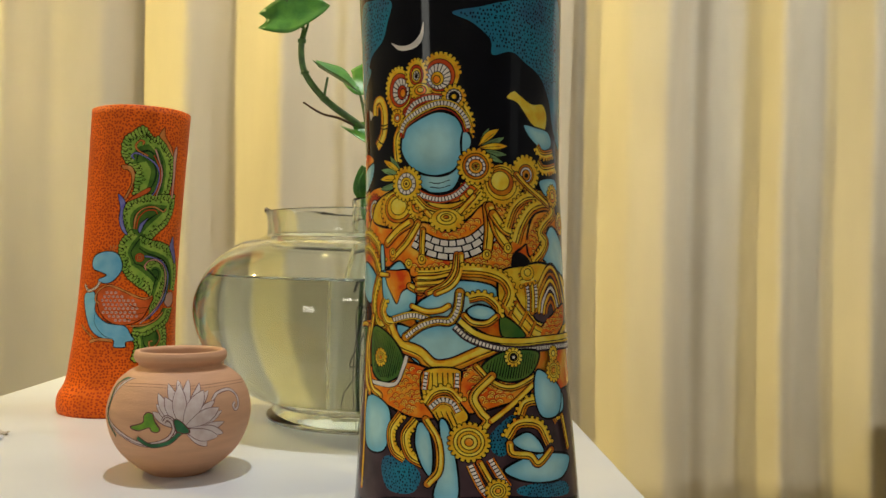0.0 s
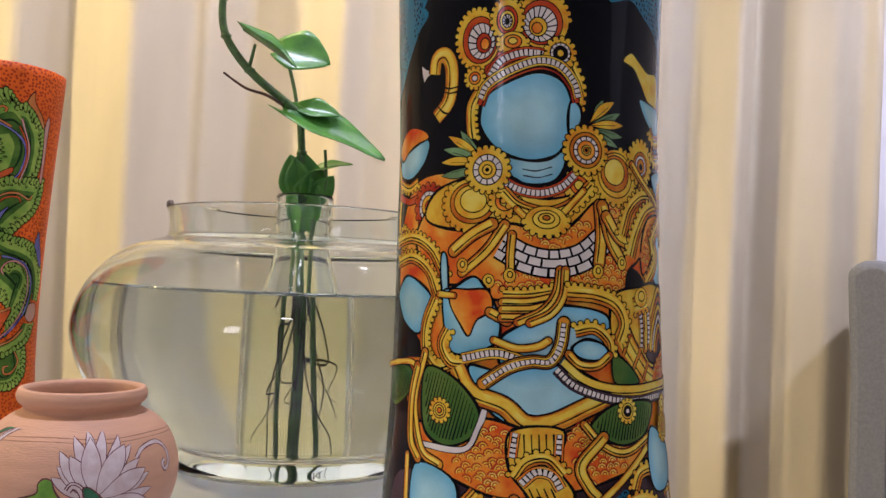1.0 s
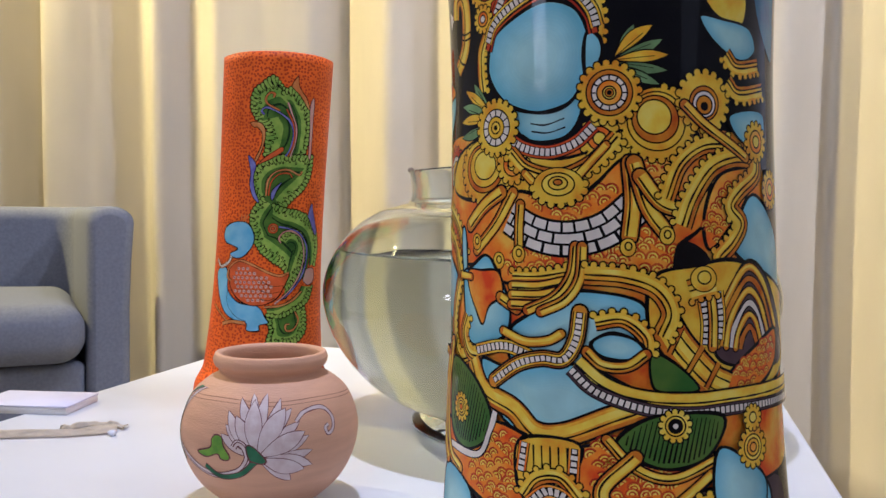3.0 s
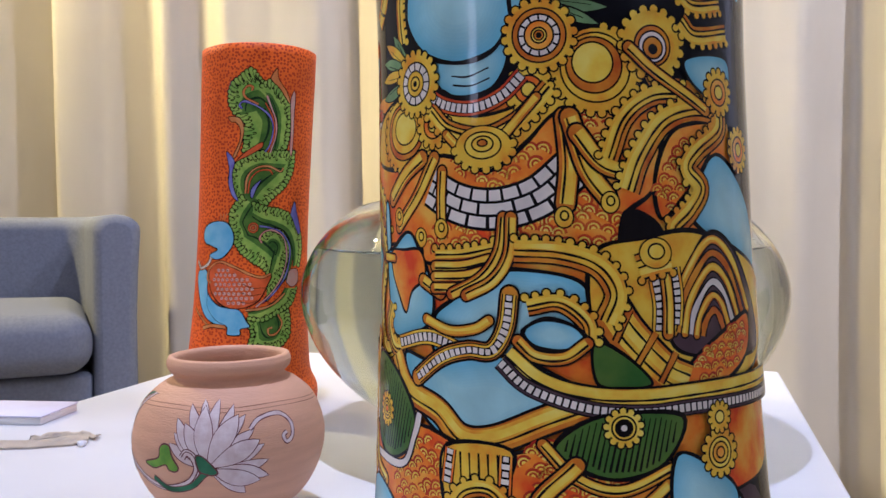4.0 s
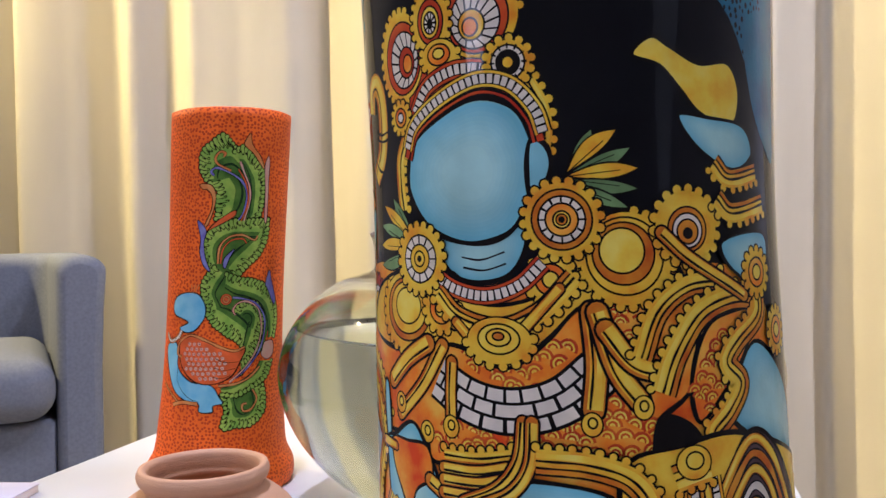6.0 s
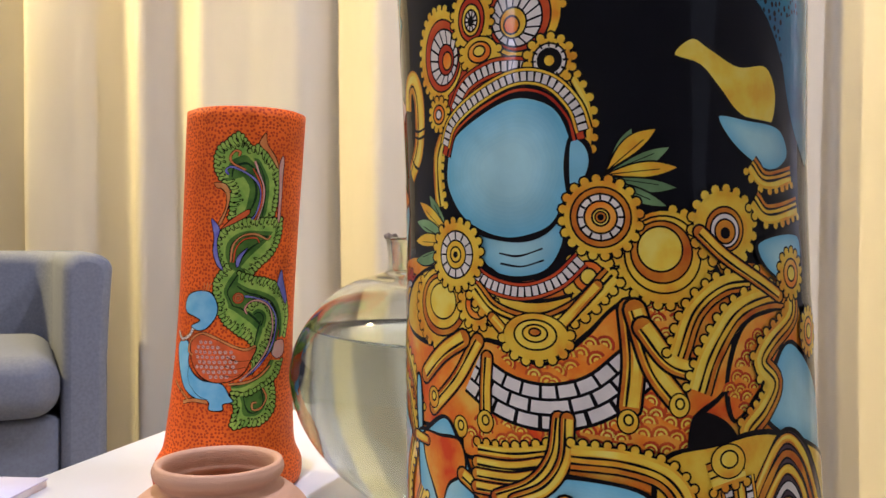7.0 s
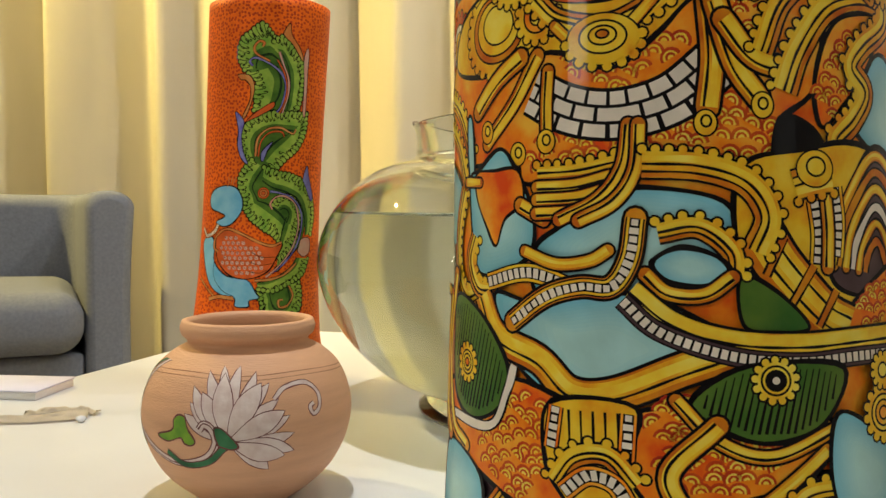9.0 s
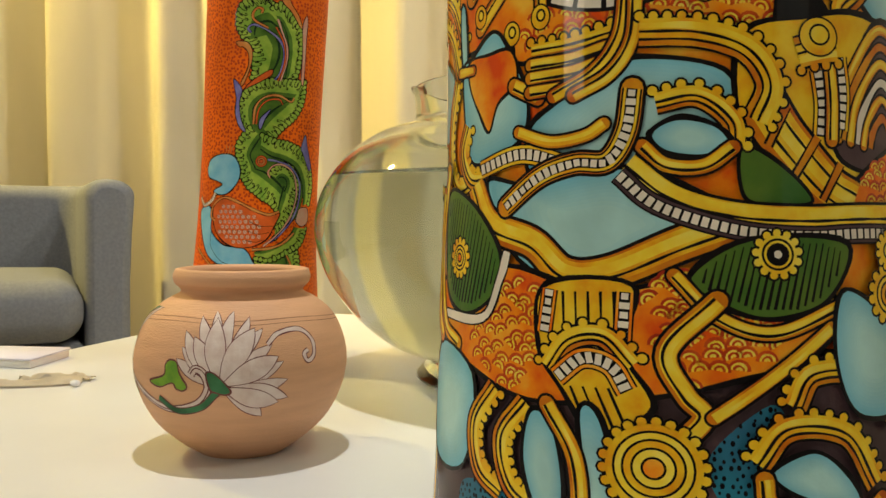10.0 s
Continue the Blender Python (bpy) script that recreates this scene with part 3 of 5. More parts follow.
# a bit of mineral crust on the bowl's lip
M_CRUST = mat("lime_crust", (0.22, 0.17, 0.12), 0.8, vary=0.4, scale=300)
for k in range(4):
    a = radians(-72 - 5 * k)
    c = bmesh.new()
    bmesh.ops.create_icosphere(c, subdivisions=2, radius=0.0026 + 0.0006 * (k % 2))
    for v in c.verts:
        v.co *= 1 + 0.4 * noise.noise(v.co * 500 + Vector((k, 0, 0)))
    bmesh.ops.translate(c, vec=(0.122 * math.sin(a), -0.122 * math.cos(a), 0.2280), verts=c.verts)
    part("crust_bead", c, M_CRUST, bowl)

# ---- brushwork: flat paint laid on turned bodies ----
def paint(name, color, vary=0.25, scale=90.0, rough=0.5, coat=1.0, second=None, third=None):
    """Brush colour; the lacquered vase's carry a thin clear coat, the matt ones (coat 0) do not."""
    return mat(name + "_paint", color, rough, vary=vary, scale=scale, bump=0.05, bump_scale=700, spec=0.06 if coat else 0.12, coat=coat, second=second, third=third, coat_ior=1.19)


PAINTS = {
    "black": paint("black", (0.006, 0.004, 0.004), 0.2),
    "gold": paint("gold", (0.87, 0.52, 0.030), second=(0.80, 0.29, 0.016), third=(0.91, 0.65, 0.06), scale=110),
    "ochre": paint("ochre", (0.66, 0.20, 0.014), second=(0.54, 0.10, 0.010), third=(0.76, 0.32, 0.02), scale=120),
    "yellow": paint("yellow", (0.91, 0.66, 0.06), second=(0.87, 0.50, 0.035), third=(0.93, 0.75, 0.13), scale=120),
    "orange": paint("orange_tint", (0.90, 0.26, 0.016), second=(0.78, 0.075, 0.010), third=(0.92, 0.50, 0.06), scale=75),
    "red": paint("red_ochre", (0.58, 0.060, 0.014), 0.3, second=(0.42, 0.03, 0.012), third=(0.70, 0.13, 0.02)),
    "white": paint("ivory", (0.80, 0.72, 0.62), 0.12),
    "blue": paint("pale_blue", (0.17, 0.50, 0.64), second=(0.12, 0.44, 0.60), third=(0.30, 0.62, 0.64), scale=42),
    "green": paint("dark_green", (0.030, 0.125, 0.022), second=(0.12, 0.20, 0.03), scale=50),
    "leafgreen": paint("sage_green", (0.20, 0.34, 0.14), 0.3),
    "teal": paint("teal", (0.014, 0.25, 0.36), second=(0.03, 0.12, 0.22), scale=40),
    "umber": paint("umber", (0.075, 0.042, 0.048), 0.4, scale=50),
    "lime": paint("lime", (0.36, 0.50, 0.08), second=(0.17, 0.34, 0.045), rough=0.5, coat=0.0),
    "midleaf": paint("mid_leaf", (0.11, 0.22, 0.03), second=(0.04, 0.11, 0.018), rough=0.5, coat=0.0),
    "darkleaf": paint("dark_leaf", (0.012, 0.035, 0.010), 0.2, rough=0.5, coat=0.0),
    "violet": paint("violet", (0.11, 0.075, 0.36), second=(0.25, 0.26, 0.55), rough=0.5, coat=0.0),
    "pink": paint("pink", (0.66, 0.27, 0.20), second=(0.62, 0.40, 0.30), rough=0.5, coat=0.0),
    "peach": paint("peach", (0.66, 0.30, 0.09), second=(0.60, 0.17, 0.035), rough=0.5, coat=0.0),
    "coral": paint("coral", (0.66, 0.115, 0.025), 0.2, rough=0.5, coat=0.0),
    "skyblue": paint("sky_blue", (0.12, 0.40, 0.62), second=(0.26, 0.55, 0.68), scale=60, rough=0.5, coat=0.0),
    "petal": paint("petal_white", (0.72, 0.62, 0.58), second=(0.62, 0.48, 0.44), scale=160, rough=0.6, coat=0.0),
    "plum": paint("plum_line", (0.16, 0.055, 0.055), 0.2, rough=0.6, coat=0.0),
    "claydark": paint("clay_groove", (0.33, 0.15, 0.085), 0.2, rough=0.7, coat=0.0),
    "deepgreen": paint("deep_green", (0.045, 0.16, 0.075), 0.35, rough=0.6, coat=0.0),
    "limegreen": paint("lime_green", (0.23, 0.42, 0.05), second=(0.10, 0.26, 0.04), scale=120, rough=0.6, coat=0.0),
}


for name, a, b in (("blue", (0.17, 0.50, 0.64), (0.42, 0.70, 0.70)), ("skyblue", (0.12, 0.40, 0.62), (0.34, 0.62, 0.74))):
    for k in range(1, 11):
        tone = tuple(u + (v - u) * k / 10 for u, v in zip(a, b))
        PAINTS[name + str(k)] = paint(name + "_tone", tone, second=tuple(0.85 * c for c in tone), third=tuple(min(1.0, 1.12 * c + 0.03) for c in tone), scale=45)


def inside(p, poly):
    x, y = p
    hit = False
    for (x0, y0), (x1, y1) in zip(poly, poly[1:] + poly[:1]):
        if (y0 > y) != (y1 > y) and x < (x1 - x0) * (y - y0) / (y1 - y0) + x0:
            hit = not hit
    return hit


class Brush:
    """Paints on one turned body. Canvas: millimetres round the body from its front, and up from its foot."""

    def __init__(self, thing, rings, centre, radius, n, top, ink="black"):
        self.thing, self.centre, self.R, self.n, self.top, self.ink = thing, centre, radius, n, top, ink
        self.hs, self.rs = [1000 * h for r, h in rings], [1000 * r for r, h in rings]
        self.levels, self.rng = {}, random.Random(5)

    def place(self, u, v, level):
        a = u / self.R / (2 * math.pi / self.n)
        k = math.floor(a)
        f = a - k
        a0, a1 = 2 * math.pi * k / self.n, 2 * math.pi * (k + 1) / self.n
        r = float(np.interp(v, self.hs, self.rs)) + 0.05 + 0.007 * level
        cx, cy = self.centre(v / 1000)
        x = (1 - f) * math.sin(a0) + f * math.sin(a1)
        y = (1 - f) * math.cos(a0) + f * math.cos(a1)
        return (cx + r * x / 1000, cy - r * y / 1000, v / 1000)

    def lay(self, name, polys):
        """polys: (colour, level within the motif, points)."""
        polys = [(c, l, [(float(u), min(float(v), self.top)) for u, v in p]) for c, l, p in polys if len(p) > 2]
        us = [u for c, l, p in polys for u, v in p]
        vs = [v for c, l, p in polys for u, v in p]
        touched = []
        for c, l, p in polys:
            pu, pv = [u for u, v in p], [v for u, v in p]
            touched.append((l, [(i, j) for i in range(int(min(pu) // 1.5), int(max(pu) // 1.5) + 1) for j in range(int(min(pv) // 1.5), int(max(pv) // 1.5) + 1)]))
        base = max(self.levels.get(c, 0) - l for l, cells in touched for c in cells) + 1
        base = max(base, 1)
        for l, cells in touched:
            for c in cells:
                self.levels[c] = max(self.levels.get(c, 0), base + l)
        used = sorted({c for c, l, p in polys})
        bm = bmesh.new()
        for c, l, p in polys:
            try:
                f = bm.faces.new([bm.verts.new((u, v, l)) for u, v in p])
                f.material_index = used.index(c)
            except ValueError:
                pass
        bmesh.ops.remove_doubles(bm, verts=bm.verts[:], dist=1e-4)
        du = self.R * 2 * math.pi / self.n
        for k in range(math.ceil(min(us) / du), math.floor(max(us) / du) + 1):
            bmesh.ops.bisect_plane(bm, geom=bm.verts[:] + bm.edges[:] + bm.faces[:], dist=1e-4, plane_co=(k * du, 0, 0), plane_no=(1, 0, 0))
        for h in self.hs:
            if min(vs) < h < max(vs):
                bmesh.ops.bisect_plane(bm, geom=bm.verts[:] + bm.edges[:] + bm.faces[:], dist=1e-4, plane_co=(0, h, 0), plane_no=(0, 1, 0))
        bmesh.ops.triangulate(bm, faces=bm.faces[:])
        for v in bm.verts:
            v.co = self.place(v.co.x, v.co.y, base + v.co.z)
        me = bpy.data.meshes.new(name)
        bm.to_mesh(me)
        bm.free()
        for c in used:
            me.materials.append(PAINTS[c])
        ob = new(name, me)
        ob.parent = self.thing
        return ob

    def ribbon(self, pts, w, taper=(1.0, 1.0)):
        """Quads along a path, each a polygon of its own."""
        P = [np.array(p, float) for p in pts]
        n = len(P)
        shake, beat = self.rng.uniform(0, 6.3), self.rng.uniform(0.35, 0.75)
        L, R = [], []
        for i, p in enumerate(P):
            d = P[min(i + 1, n - 1)] - P[max(i - 1, 0)]
            d = d / (np.linalg.norm(d) + 1e-9)
            s = i / max(1, n - 1)
            k = w / 2 * (taper[0] + (taper[1] - taper[0]) * s)
            if w < 2.0:
                k *= 1 + 0.2 * math.sin(i * beat + shake)
            m = np.array((-d[1], d[0])) * k
            L.append(p + m)
            R.append(p - m)
        return [[L[i], L[i + 1], R[i + 1], R[i]] for i in range(n - 1)]

    def even(self, pts, step):
        """Points at even steps along a path, with their directions."""
        P = [np.array(p, float) for p in pts]
        s = [0.0]
        for a, b in zip(P, P[1:]):
            s.append(s[-1] + float(np.linalg.norm(b - a)))
        n = max(2, int(round(s[-1] / step)) + 1)
        out = []
        for q in np.linspace(0, s[-1], n):
            x, y = (float(np.interp(q, s, [p[k] for p in P])) for k in (0, 1))
            x1, y1 = (float(np.interp(min(q + 0.3, s[-1]), s, [p[k] for p in P])) for k in (0, 1))
            x0, y0 = (float(np.interp(max(q - 0.3, 0), s, [p[k] for p in P])) for k in (0, 1))
            d = np.array((x1 - x0, y1 - y0))
            out.append((np.array((x, y)), d / (np.linalg.norm(d) + 1e-9)))
        return out

    def disc(self, c, r, n=10):
        return [(c[0] + r * math.cos(2 * math.pi * k / n), c[1] + r * math.sin(2 * math.pi * k / n)) for k in range(n)]

    def fill(self, name, pts, color, edge=0.5):
        p = spline(pts, 6, True)
        polys = [(color, 0, p)]
        mid = sum(p) / len(p)
        turns = [float(np.cross(a - mid, b - mid)) for a, b in zip(p, p[1:] + p[:1])]
        if color in ("blue", "skyblue") and (min(turns) > 0 or max(turns) < 0):
            # a wash that pales towards the middle, ring by ring
            loops = [p] + [[mid + (q - mid) * k for q in p] for k in (0.95, 0.89, 0.83, 0.77, 0.71, 0.65, 0.59, 0.52, 0.45, 0.38)]
            polys = [(color + str(i) if i else color, 0, [a, b, d, c]) for i, (A, B) in enumerate(zip(loops, loops[1:])) for a, b, c, d in zip(A, A[1:] + A[:1], B, B[1:] + B[:1])]
            polys.append((color + "10", 0, loops[-1]))
        if edge:
            polys += [(self.ink, 1, q) for q in self.ribbon(list(p) + [p[0], p[1]], edge * 2.1)]
        return self.lay(name, polys)

    def line(self, name, pts, w, color):
        return self.lay(name, [(color, 0, q) for q in self.ribbon(spline(pts, 6), w)])

    def aside(self, pts, off):
        """The path moved sideways; off is positive to its left."""
        return [c + np.array((-d[1], d[0])) * off for c, d in self.even(pts, 1.2)]

    def band(self, name, pts, w, color):
        """An outlined strip with a shaded rim, a light core and, where it is broad, an inner brush line."""
        p = spline(pts, 7)
        rim = {"gold": "ochre", "yellow": "gold", "red": "red", "orange": "red"}.get(color, color)
        core = {"gold": "yellow", "orange": "gold"}.get(color, color)
        o = min(1.35, 0.55 + 0.12 * w)
        polys = [(self.ink, 0, q) for q in self.ribbon(p, w + o)] + [(rim, 1, q) for q in self.ribbon(p, w - o * 0.25)]
        if color == "gold" and w < 6.5:
            polys += [(c, l, self.disc(e, r, 12)) for e in (p[0], p[-1]) for c, l, r in ((self.ink, 0, (w + o) / 2), (rim, 1, w / 2 - o * 0.12))]
        if w > 1.8:
            polys += [(color, 2, q) for q in self.ribbon(self.aside(p, w * 0.05), w * 0.72)] + [(core, 3, q) for q in self.ribbon(self.aside(p, w * 0.12), w * 0.30)]
        if w > 3.0:
            polys += [(self.ink, 4, q) for q in self.ribbon(self.aside(p, -w * 0.16), 0.62)]
        if w > 8.0:
            polys += [(self.ink, 4, q) for q in self.ribbon(self.aside(p, w * 0.22), 0.62)]
        return self.lay(name, polys)

    def scal(self, name, pts, w, side):
        """A band with a scalloped edge on one side of its path."""
        p = spline(pts, 7)
        polys = [(self.ink, 0, q) for q in self.ribbon(p, w + 1.2)]
        for c, d in self.even(p, 3.0):
            m = c + np.array((-d[1], d[0])) * side * (w / 2 + 0.55) + d * self.rng.uniform(-0.15, 0.15)
            t = self.rng.uniform(0.92, 1.1)
            polys += [(self.ink, 1, self.disc(m, t + 0.5)), ("gold", 2, self.disc(m, t))]
        polys += [("gold", 3, q) for q in self.ribbon(p, w)]
        polys += [("yellow", 4, q) for q in self.ribbon(self.aside(p, side * w * 0.24), w * 0.24)] + [("ochre", 4, q) for q in self.ribbon(self.aside(p, -side * w * 0.40), w * 0.20)]
        polys += [(self.ink, 5, q) for q in self.ribbon(self.aside(p, side * w * 0.02), 0.62)]
        if w > 4.2:
            polys += [(self.ink, 5, q) for q in self.ribbon(self.aside(p, -side * w * 0.27), 0.55)]
        return self.lay(name, polys)

    def segs(self, name, pts, w, color):
        """A strip of white beads between coloured edges."""
        p = spline(pts, 7)
        polys = [(self.ink, 0, q) for q in self.ribbon(p, w + 1.7)] + [(color, 1, q) for q in self.ribbon(p, w + 0.9)] + [(self.ink, 2, q) for q in self.ribbon(p, w * 0.72 + 0.5)]
        for c, d in self.even(p, 2.0)[:-1]:
            m = c + d * 0.95
            polys += [("white", 3, q) for q in self.ribbon([m - d * 0.72, m + d * 0.72], w * 0.72)]
        return self.lay(name, polys)

    def gear(self, name, u, v, r, teeth, colors):
        """A rosette: a toothed rim round nested rings."""
        n = len(colors)
        return self.wheel(name, u, v, r, r, teeth, [((1 - k / n) ** 0.85, c) for k, c in enumerate(colors)])

    def wheel(self, name, u, v, ru, rv, teeth, rings, shift=(0.0, 0.0), spokes=12, arc=(0, 360)):
        """An oval medallion: teeth along an arc of its rim, then rings as (share of the radius, colour), drawn towards the shift."""
        def oval(q, less, n=30):
            a, b = max(0.25, ru * q - less), max(0.25, rv * q - less)
            c = (u + shift[0] * (1 - q), v + shift[1] * (1 - q))
            return [(c[0] + a * math.cos(2 * math.pi * k / n), c[1] + b * math.sin(2 * math.pi * k / n)) for k in range(n)]

        polys, first = [], rings[0][1]
        t = 0.0
        if teeth:
            t = math.pi * (ru + rv) / 2 / teeth * 0.68
            for k in range(teeth):
                a = 2 * math.pi * (k + 0.3) / teeth
                if arc[0] <= math.degrees(a) % 360 <= arc[1] or arc[0] <= math.degrees(a) % 360 + 360 <= arc[1]:
                    m = (u + (ru - t * 0.8) * math.cos(a), v + (rv - t * 0.8) * math.sin(a))
                    polys += [(self.ink, 0, self.disc(m, t + 0.5, 8)), (first, 1, self.disc(m, t, 8))]
        for k, (q, color) in enumerate(rings):
            less = t + 0.3 if k == 0 else t * q
            polys += [(self.ink, 0 if k == 0 else 2 * k, oval(q, less - (0.42 if k == 0 else 0.0))), (color, 2 * k + 1, oval(q, less + (0.0 if k == 0 else 0.52)))]
            if color == "white" and min(ru, rv) * q > 2.2:
                inner = rings[k + 1][0] if k + 1 < len(rings) else 0.3
                for j in range(spokes):
                    a = 2 * math.pi * j / spokes
                    e = np.array((math.cos(a) * ru, math.sin(a) * rv))
                    c0, c1 = (np.array((u + shift[0] * (1 - z), v + shift[1] * (1 - z))) for z in (inner, q))
                    polys += [(self.ink, 2 * k + 1.5, w) for w in self.ribbon([c0 + e * inner * 0.9, c1 + e * q * 0.9], 0.5)]
        return self.lay(name, polys)

    def leaf(self, name, u, v, angle, length, width, color, edge=0.4):
        a = radians(angle)
        d, m = np.array((math.cos(a), math.sin(a))), np.array((-math.sin(a), math.cos(a)))
        o = np.array((u, v))
        bend = self.rng.uniform(-0.06, 0.06)
        out = []
        for s in (1, -1):
            side = []
            for k in range(11):
                t = k / 10
                w = width / 2 * (math.sin(math.pi * t ** 1.25) ** 0.85 if 0 < t < 1 else 0)
                side.append(o + d * length * t + m * (s * w + bend * length * math.sin(math.pi * t)))
            out += side if s == 1 else side[::-1][1:-1]
        ink = "plum" if color == "petal" else self.ink
        polys = [(color, 0, out)] + [(ink, 1, q) for q in self.ribbon(list(out) + [out[0], out[1]], edge)]
        if color != "petal":
            polys += [(ink, 1, q) for q in self.ribbon([o, o + d * length * 0.75], 0.25)]
        return self.lay(name, polys)

    def dots(self, name, pts, color, step):
        poly = [tuple(p) for p in spline(pts, 4, True)]
        us, vs = [p[0] for p in poly], [p[1] for p in poly]
        polys = []
        row = 0
        v = min(vs)
        while v < max(vs):
            u = min(us) + (row % 2) * step / 2
            while u < max(us):
                q = (u + self.rng.uniform(-0.3, 0.3) * step, v + self.rng.uniform(-0.3, 0.3) * step)
                if inside(q, poly):
                    r = step * self.rng.uniform(0.17, 0.30)
                    polys.append((color, 0, [(q[0] + r * math.cos(a), q[1] + 1.35 * r * math.sin(a)) for a in (0, 1.05, 2.1, 3.14, 4.19, 5.24)]))
                u += step
            v += step
            row += 1
        return self.lay(name, polys) if polys else None

    def curls(self, name, pts, color, step):
        """Small nested arcs, as fish-scale brocade."""
        poly = [tuple(p) for p in spline(pts, 4, True)]
        us, vs = [p[0] for p in poly], [p[1] for p in poly]
        polys = []
        v, row = min(vs) + step * 0.3, 0
        while v < max(vs):
            u = min(us) + (row % 2) * step / 2
            while u < max(us):
                q = (u + self.rng.uniform(-0.2, 0.2) * step, v + self.rng.uniform(-0.2, 0.2) * step)
                if inside(q, poly):
                    tilt = self.rng.uniform(-0.7, 0.7)
                    for r, w, c in ((0.50, 0.75, color), (0.36, 0.6, "yellow"), (0.24, 0.6, color), (0.11, 0.6, "yellow")):
                        arc = [(q[0] + r * step * math.cos(tilt + math.pi * k / 7), q[1] + r * step * math.sin(tilt + math.pi * k / 7)) for k in range(8)]
                        polys += [(c, 0, s) for s in self.ribbon(arc, w)]
                u += step
            v += step * 0.72
            row += 1
        return self.lay(name, polys) if polys else None

    def hatch(self, name, pts, color, step):
        poly = [tuple(p) for p in spline(pts, 4, True)]
        us, vs = [p[0] for p in poly], [p[1] for p in poly]
        polys = []
        u = min(us) - 20
        while u < max(us) + 20:
            run = []
            for v in np.arange(min(vs), max(vs), 0.8):
                q = (u + 0.25 * (v - min(vs)), v)
                if inside(q, poly):
                    run.append(q)
                elif len(run) > 1:
                    break
            if len(run) > 2:
                polys += [(color, 0, s) for s in self.ribbon([run[0], run[len(run) // 2], run[-1]], 0.55, (1.2, 0.5))]
            u += step
        return self.lay(name, polys) if polys else None

    def bricks(self, name, pts, depth, rows, cols):
        """A collar of white bricks hung below a path."""
        p = spline(pts, 10)
        E = self.even(p, 0.8)
        n = len(E) - 1
        at = lambda s, t: E[int(round(s * n))][0] + np.array((E[int(round(s * n))][1][1], -E[int(round(s * n))][1][0])) * t
        polys = [(self.ink, 0, [at(a, -0.5), at(b, -0.5), at(b, depth + 0.5), at(a, depth + 0.5)]) for a, b in zip(np.linspace(0, 1, 25), np.linspace(0, 1, 25)[1:])]
        for j in range(rows):
            t0, t1 = depth * j / rows + 0.4, depth * (j + 1) / rows - 0.4
            for k in range(-1, cols):
                a = max(0.0, (k + 0.5 * (j % 2)) / cols + 0.008)
                b = min(1.0, (k + 1 + 0.5 * (j % 2)) / cols - 0.008)
                if b - a > 0.02:
                    m = (a + b) / 2
                    polys.append(("white", 1, [at(a, t0), at(m, t0), at(b, t0), at(b, t1), at(m, t1), at(a, t1)]))
        return self.lay(name, polys)

    def frill(self, name, edge_pts, root_pts):
        """An acanthus lobe: a scalloped edge, pale outside and dark towards the root, with curled ribs."""
        a, b = spline(edge_pts, 12), spline(root_pts, 12)
        E = [c for c, d in self.even(a, 3.9)]
        n = len(E)
        b = np.array(b)
        seg = np.concatenate([[0], np.cumsum(np.hypot(*np.diff(b, axis=0).T))])
        R = [np.array((np.interp(k / (n - 1) * seg[-1], seg, b[:, 0]), np.interp(k / (n - 1) * seg[-1], seg, b[:, 1]))) for k in range(n)]
        polys = []
        for e, r in zip(E, R):
            d = (r - e) / (np.linalg.norm(r - e) + 1e-6)
            size = self.rng.uniform(0.9, 1.15)
            polys += [(self.ink, 0, self.disc(e - d * 0.9, 2.6 * size)), ("lime", 1, self.disc(e - d * 0.7, 1.75 * size))]
        for k in range(n - 1):
            for lo, hi, c in ((0.0, 0.66, "lime"), (0.66, 0.90, "midleaf"), (0.90, 1.0, "darkleaf")):
                polys.append((c, 2, [E[k] + (R[k] - E[k]) * lo, E[k + 1] + (R[k + 1] - E[k + 1]) * lo, E[k + 1] + (R[k + 1] - E[k + 1]) * hi, E[k] + (R[k] - E[k]) * hi]))
        for k in range(n - 1):
            m, r = (E[k] + E[k + 1]) / 2, (R[k] + R[k + 1]) / 2
            far = r - m
            side = np.array((-far[1], far[0])) / (np.linalg.norm(far) + 1e-6)
            reach = self.rng.uniform(0.20, 0.46)
            rib = [m + far * reach * 0.72 + side * 1.5, m + far * reach + side * 1.9, m + far * reach * 1.05 + side * 0.7, m + far * reach * 0.5 - side * 0.3, m - far * 0.03 - side * 0.4]
            polys += [(self.ink, 3, q) for q in self.ribbon(spline(rib, 4), 0.85, (1.1, 0.6))]
            curl = [m + far * 0.12, m + far * 0.20 - side * 0.9, m + far * 0.08 - side * 1.3, m + far * 0.05 - side * 0.7]
            if k % 2:
                polys += [(self.ink, 3, q) for q in self.ribbon(spline(curl, 4), 0.8)]
        return self.lay(name, polys)


# ---- the painted ornament ----
V = Brush(vase, VASE_RINGS, vase_centre, 63.0, 160, 350)
K = Brush(pk, PK_RINGS, pk_centre, 53.0, 128, 346)
T = Brush(pot, POT_RINGS[:41], lambda h: (0.0, 0.0), 55.0, 128, 80, "plum")

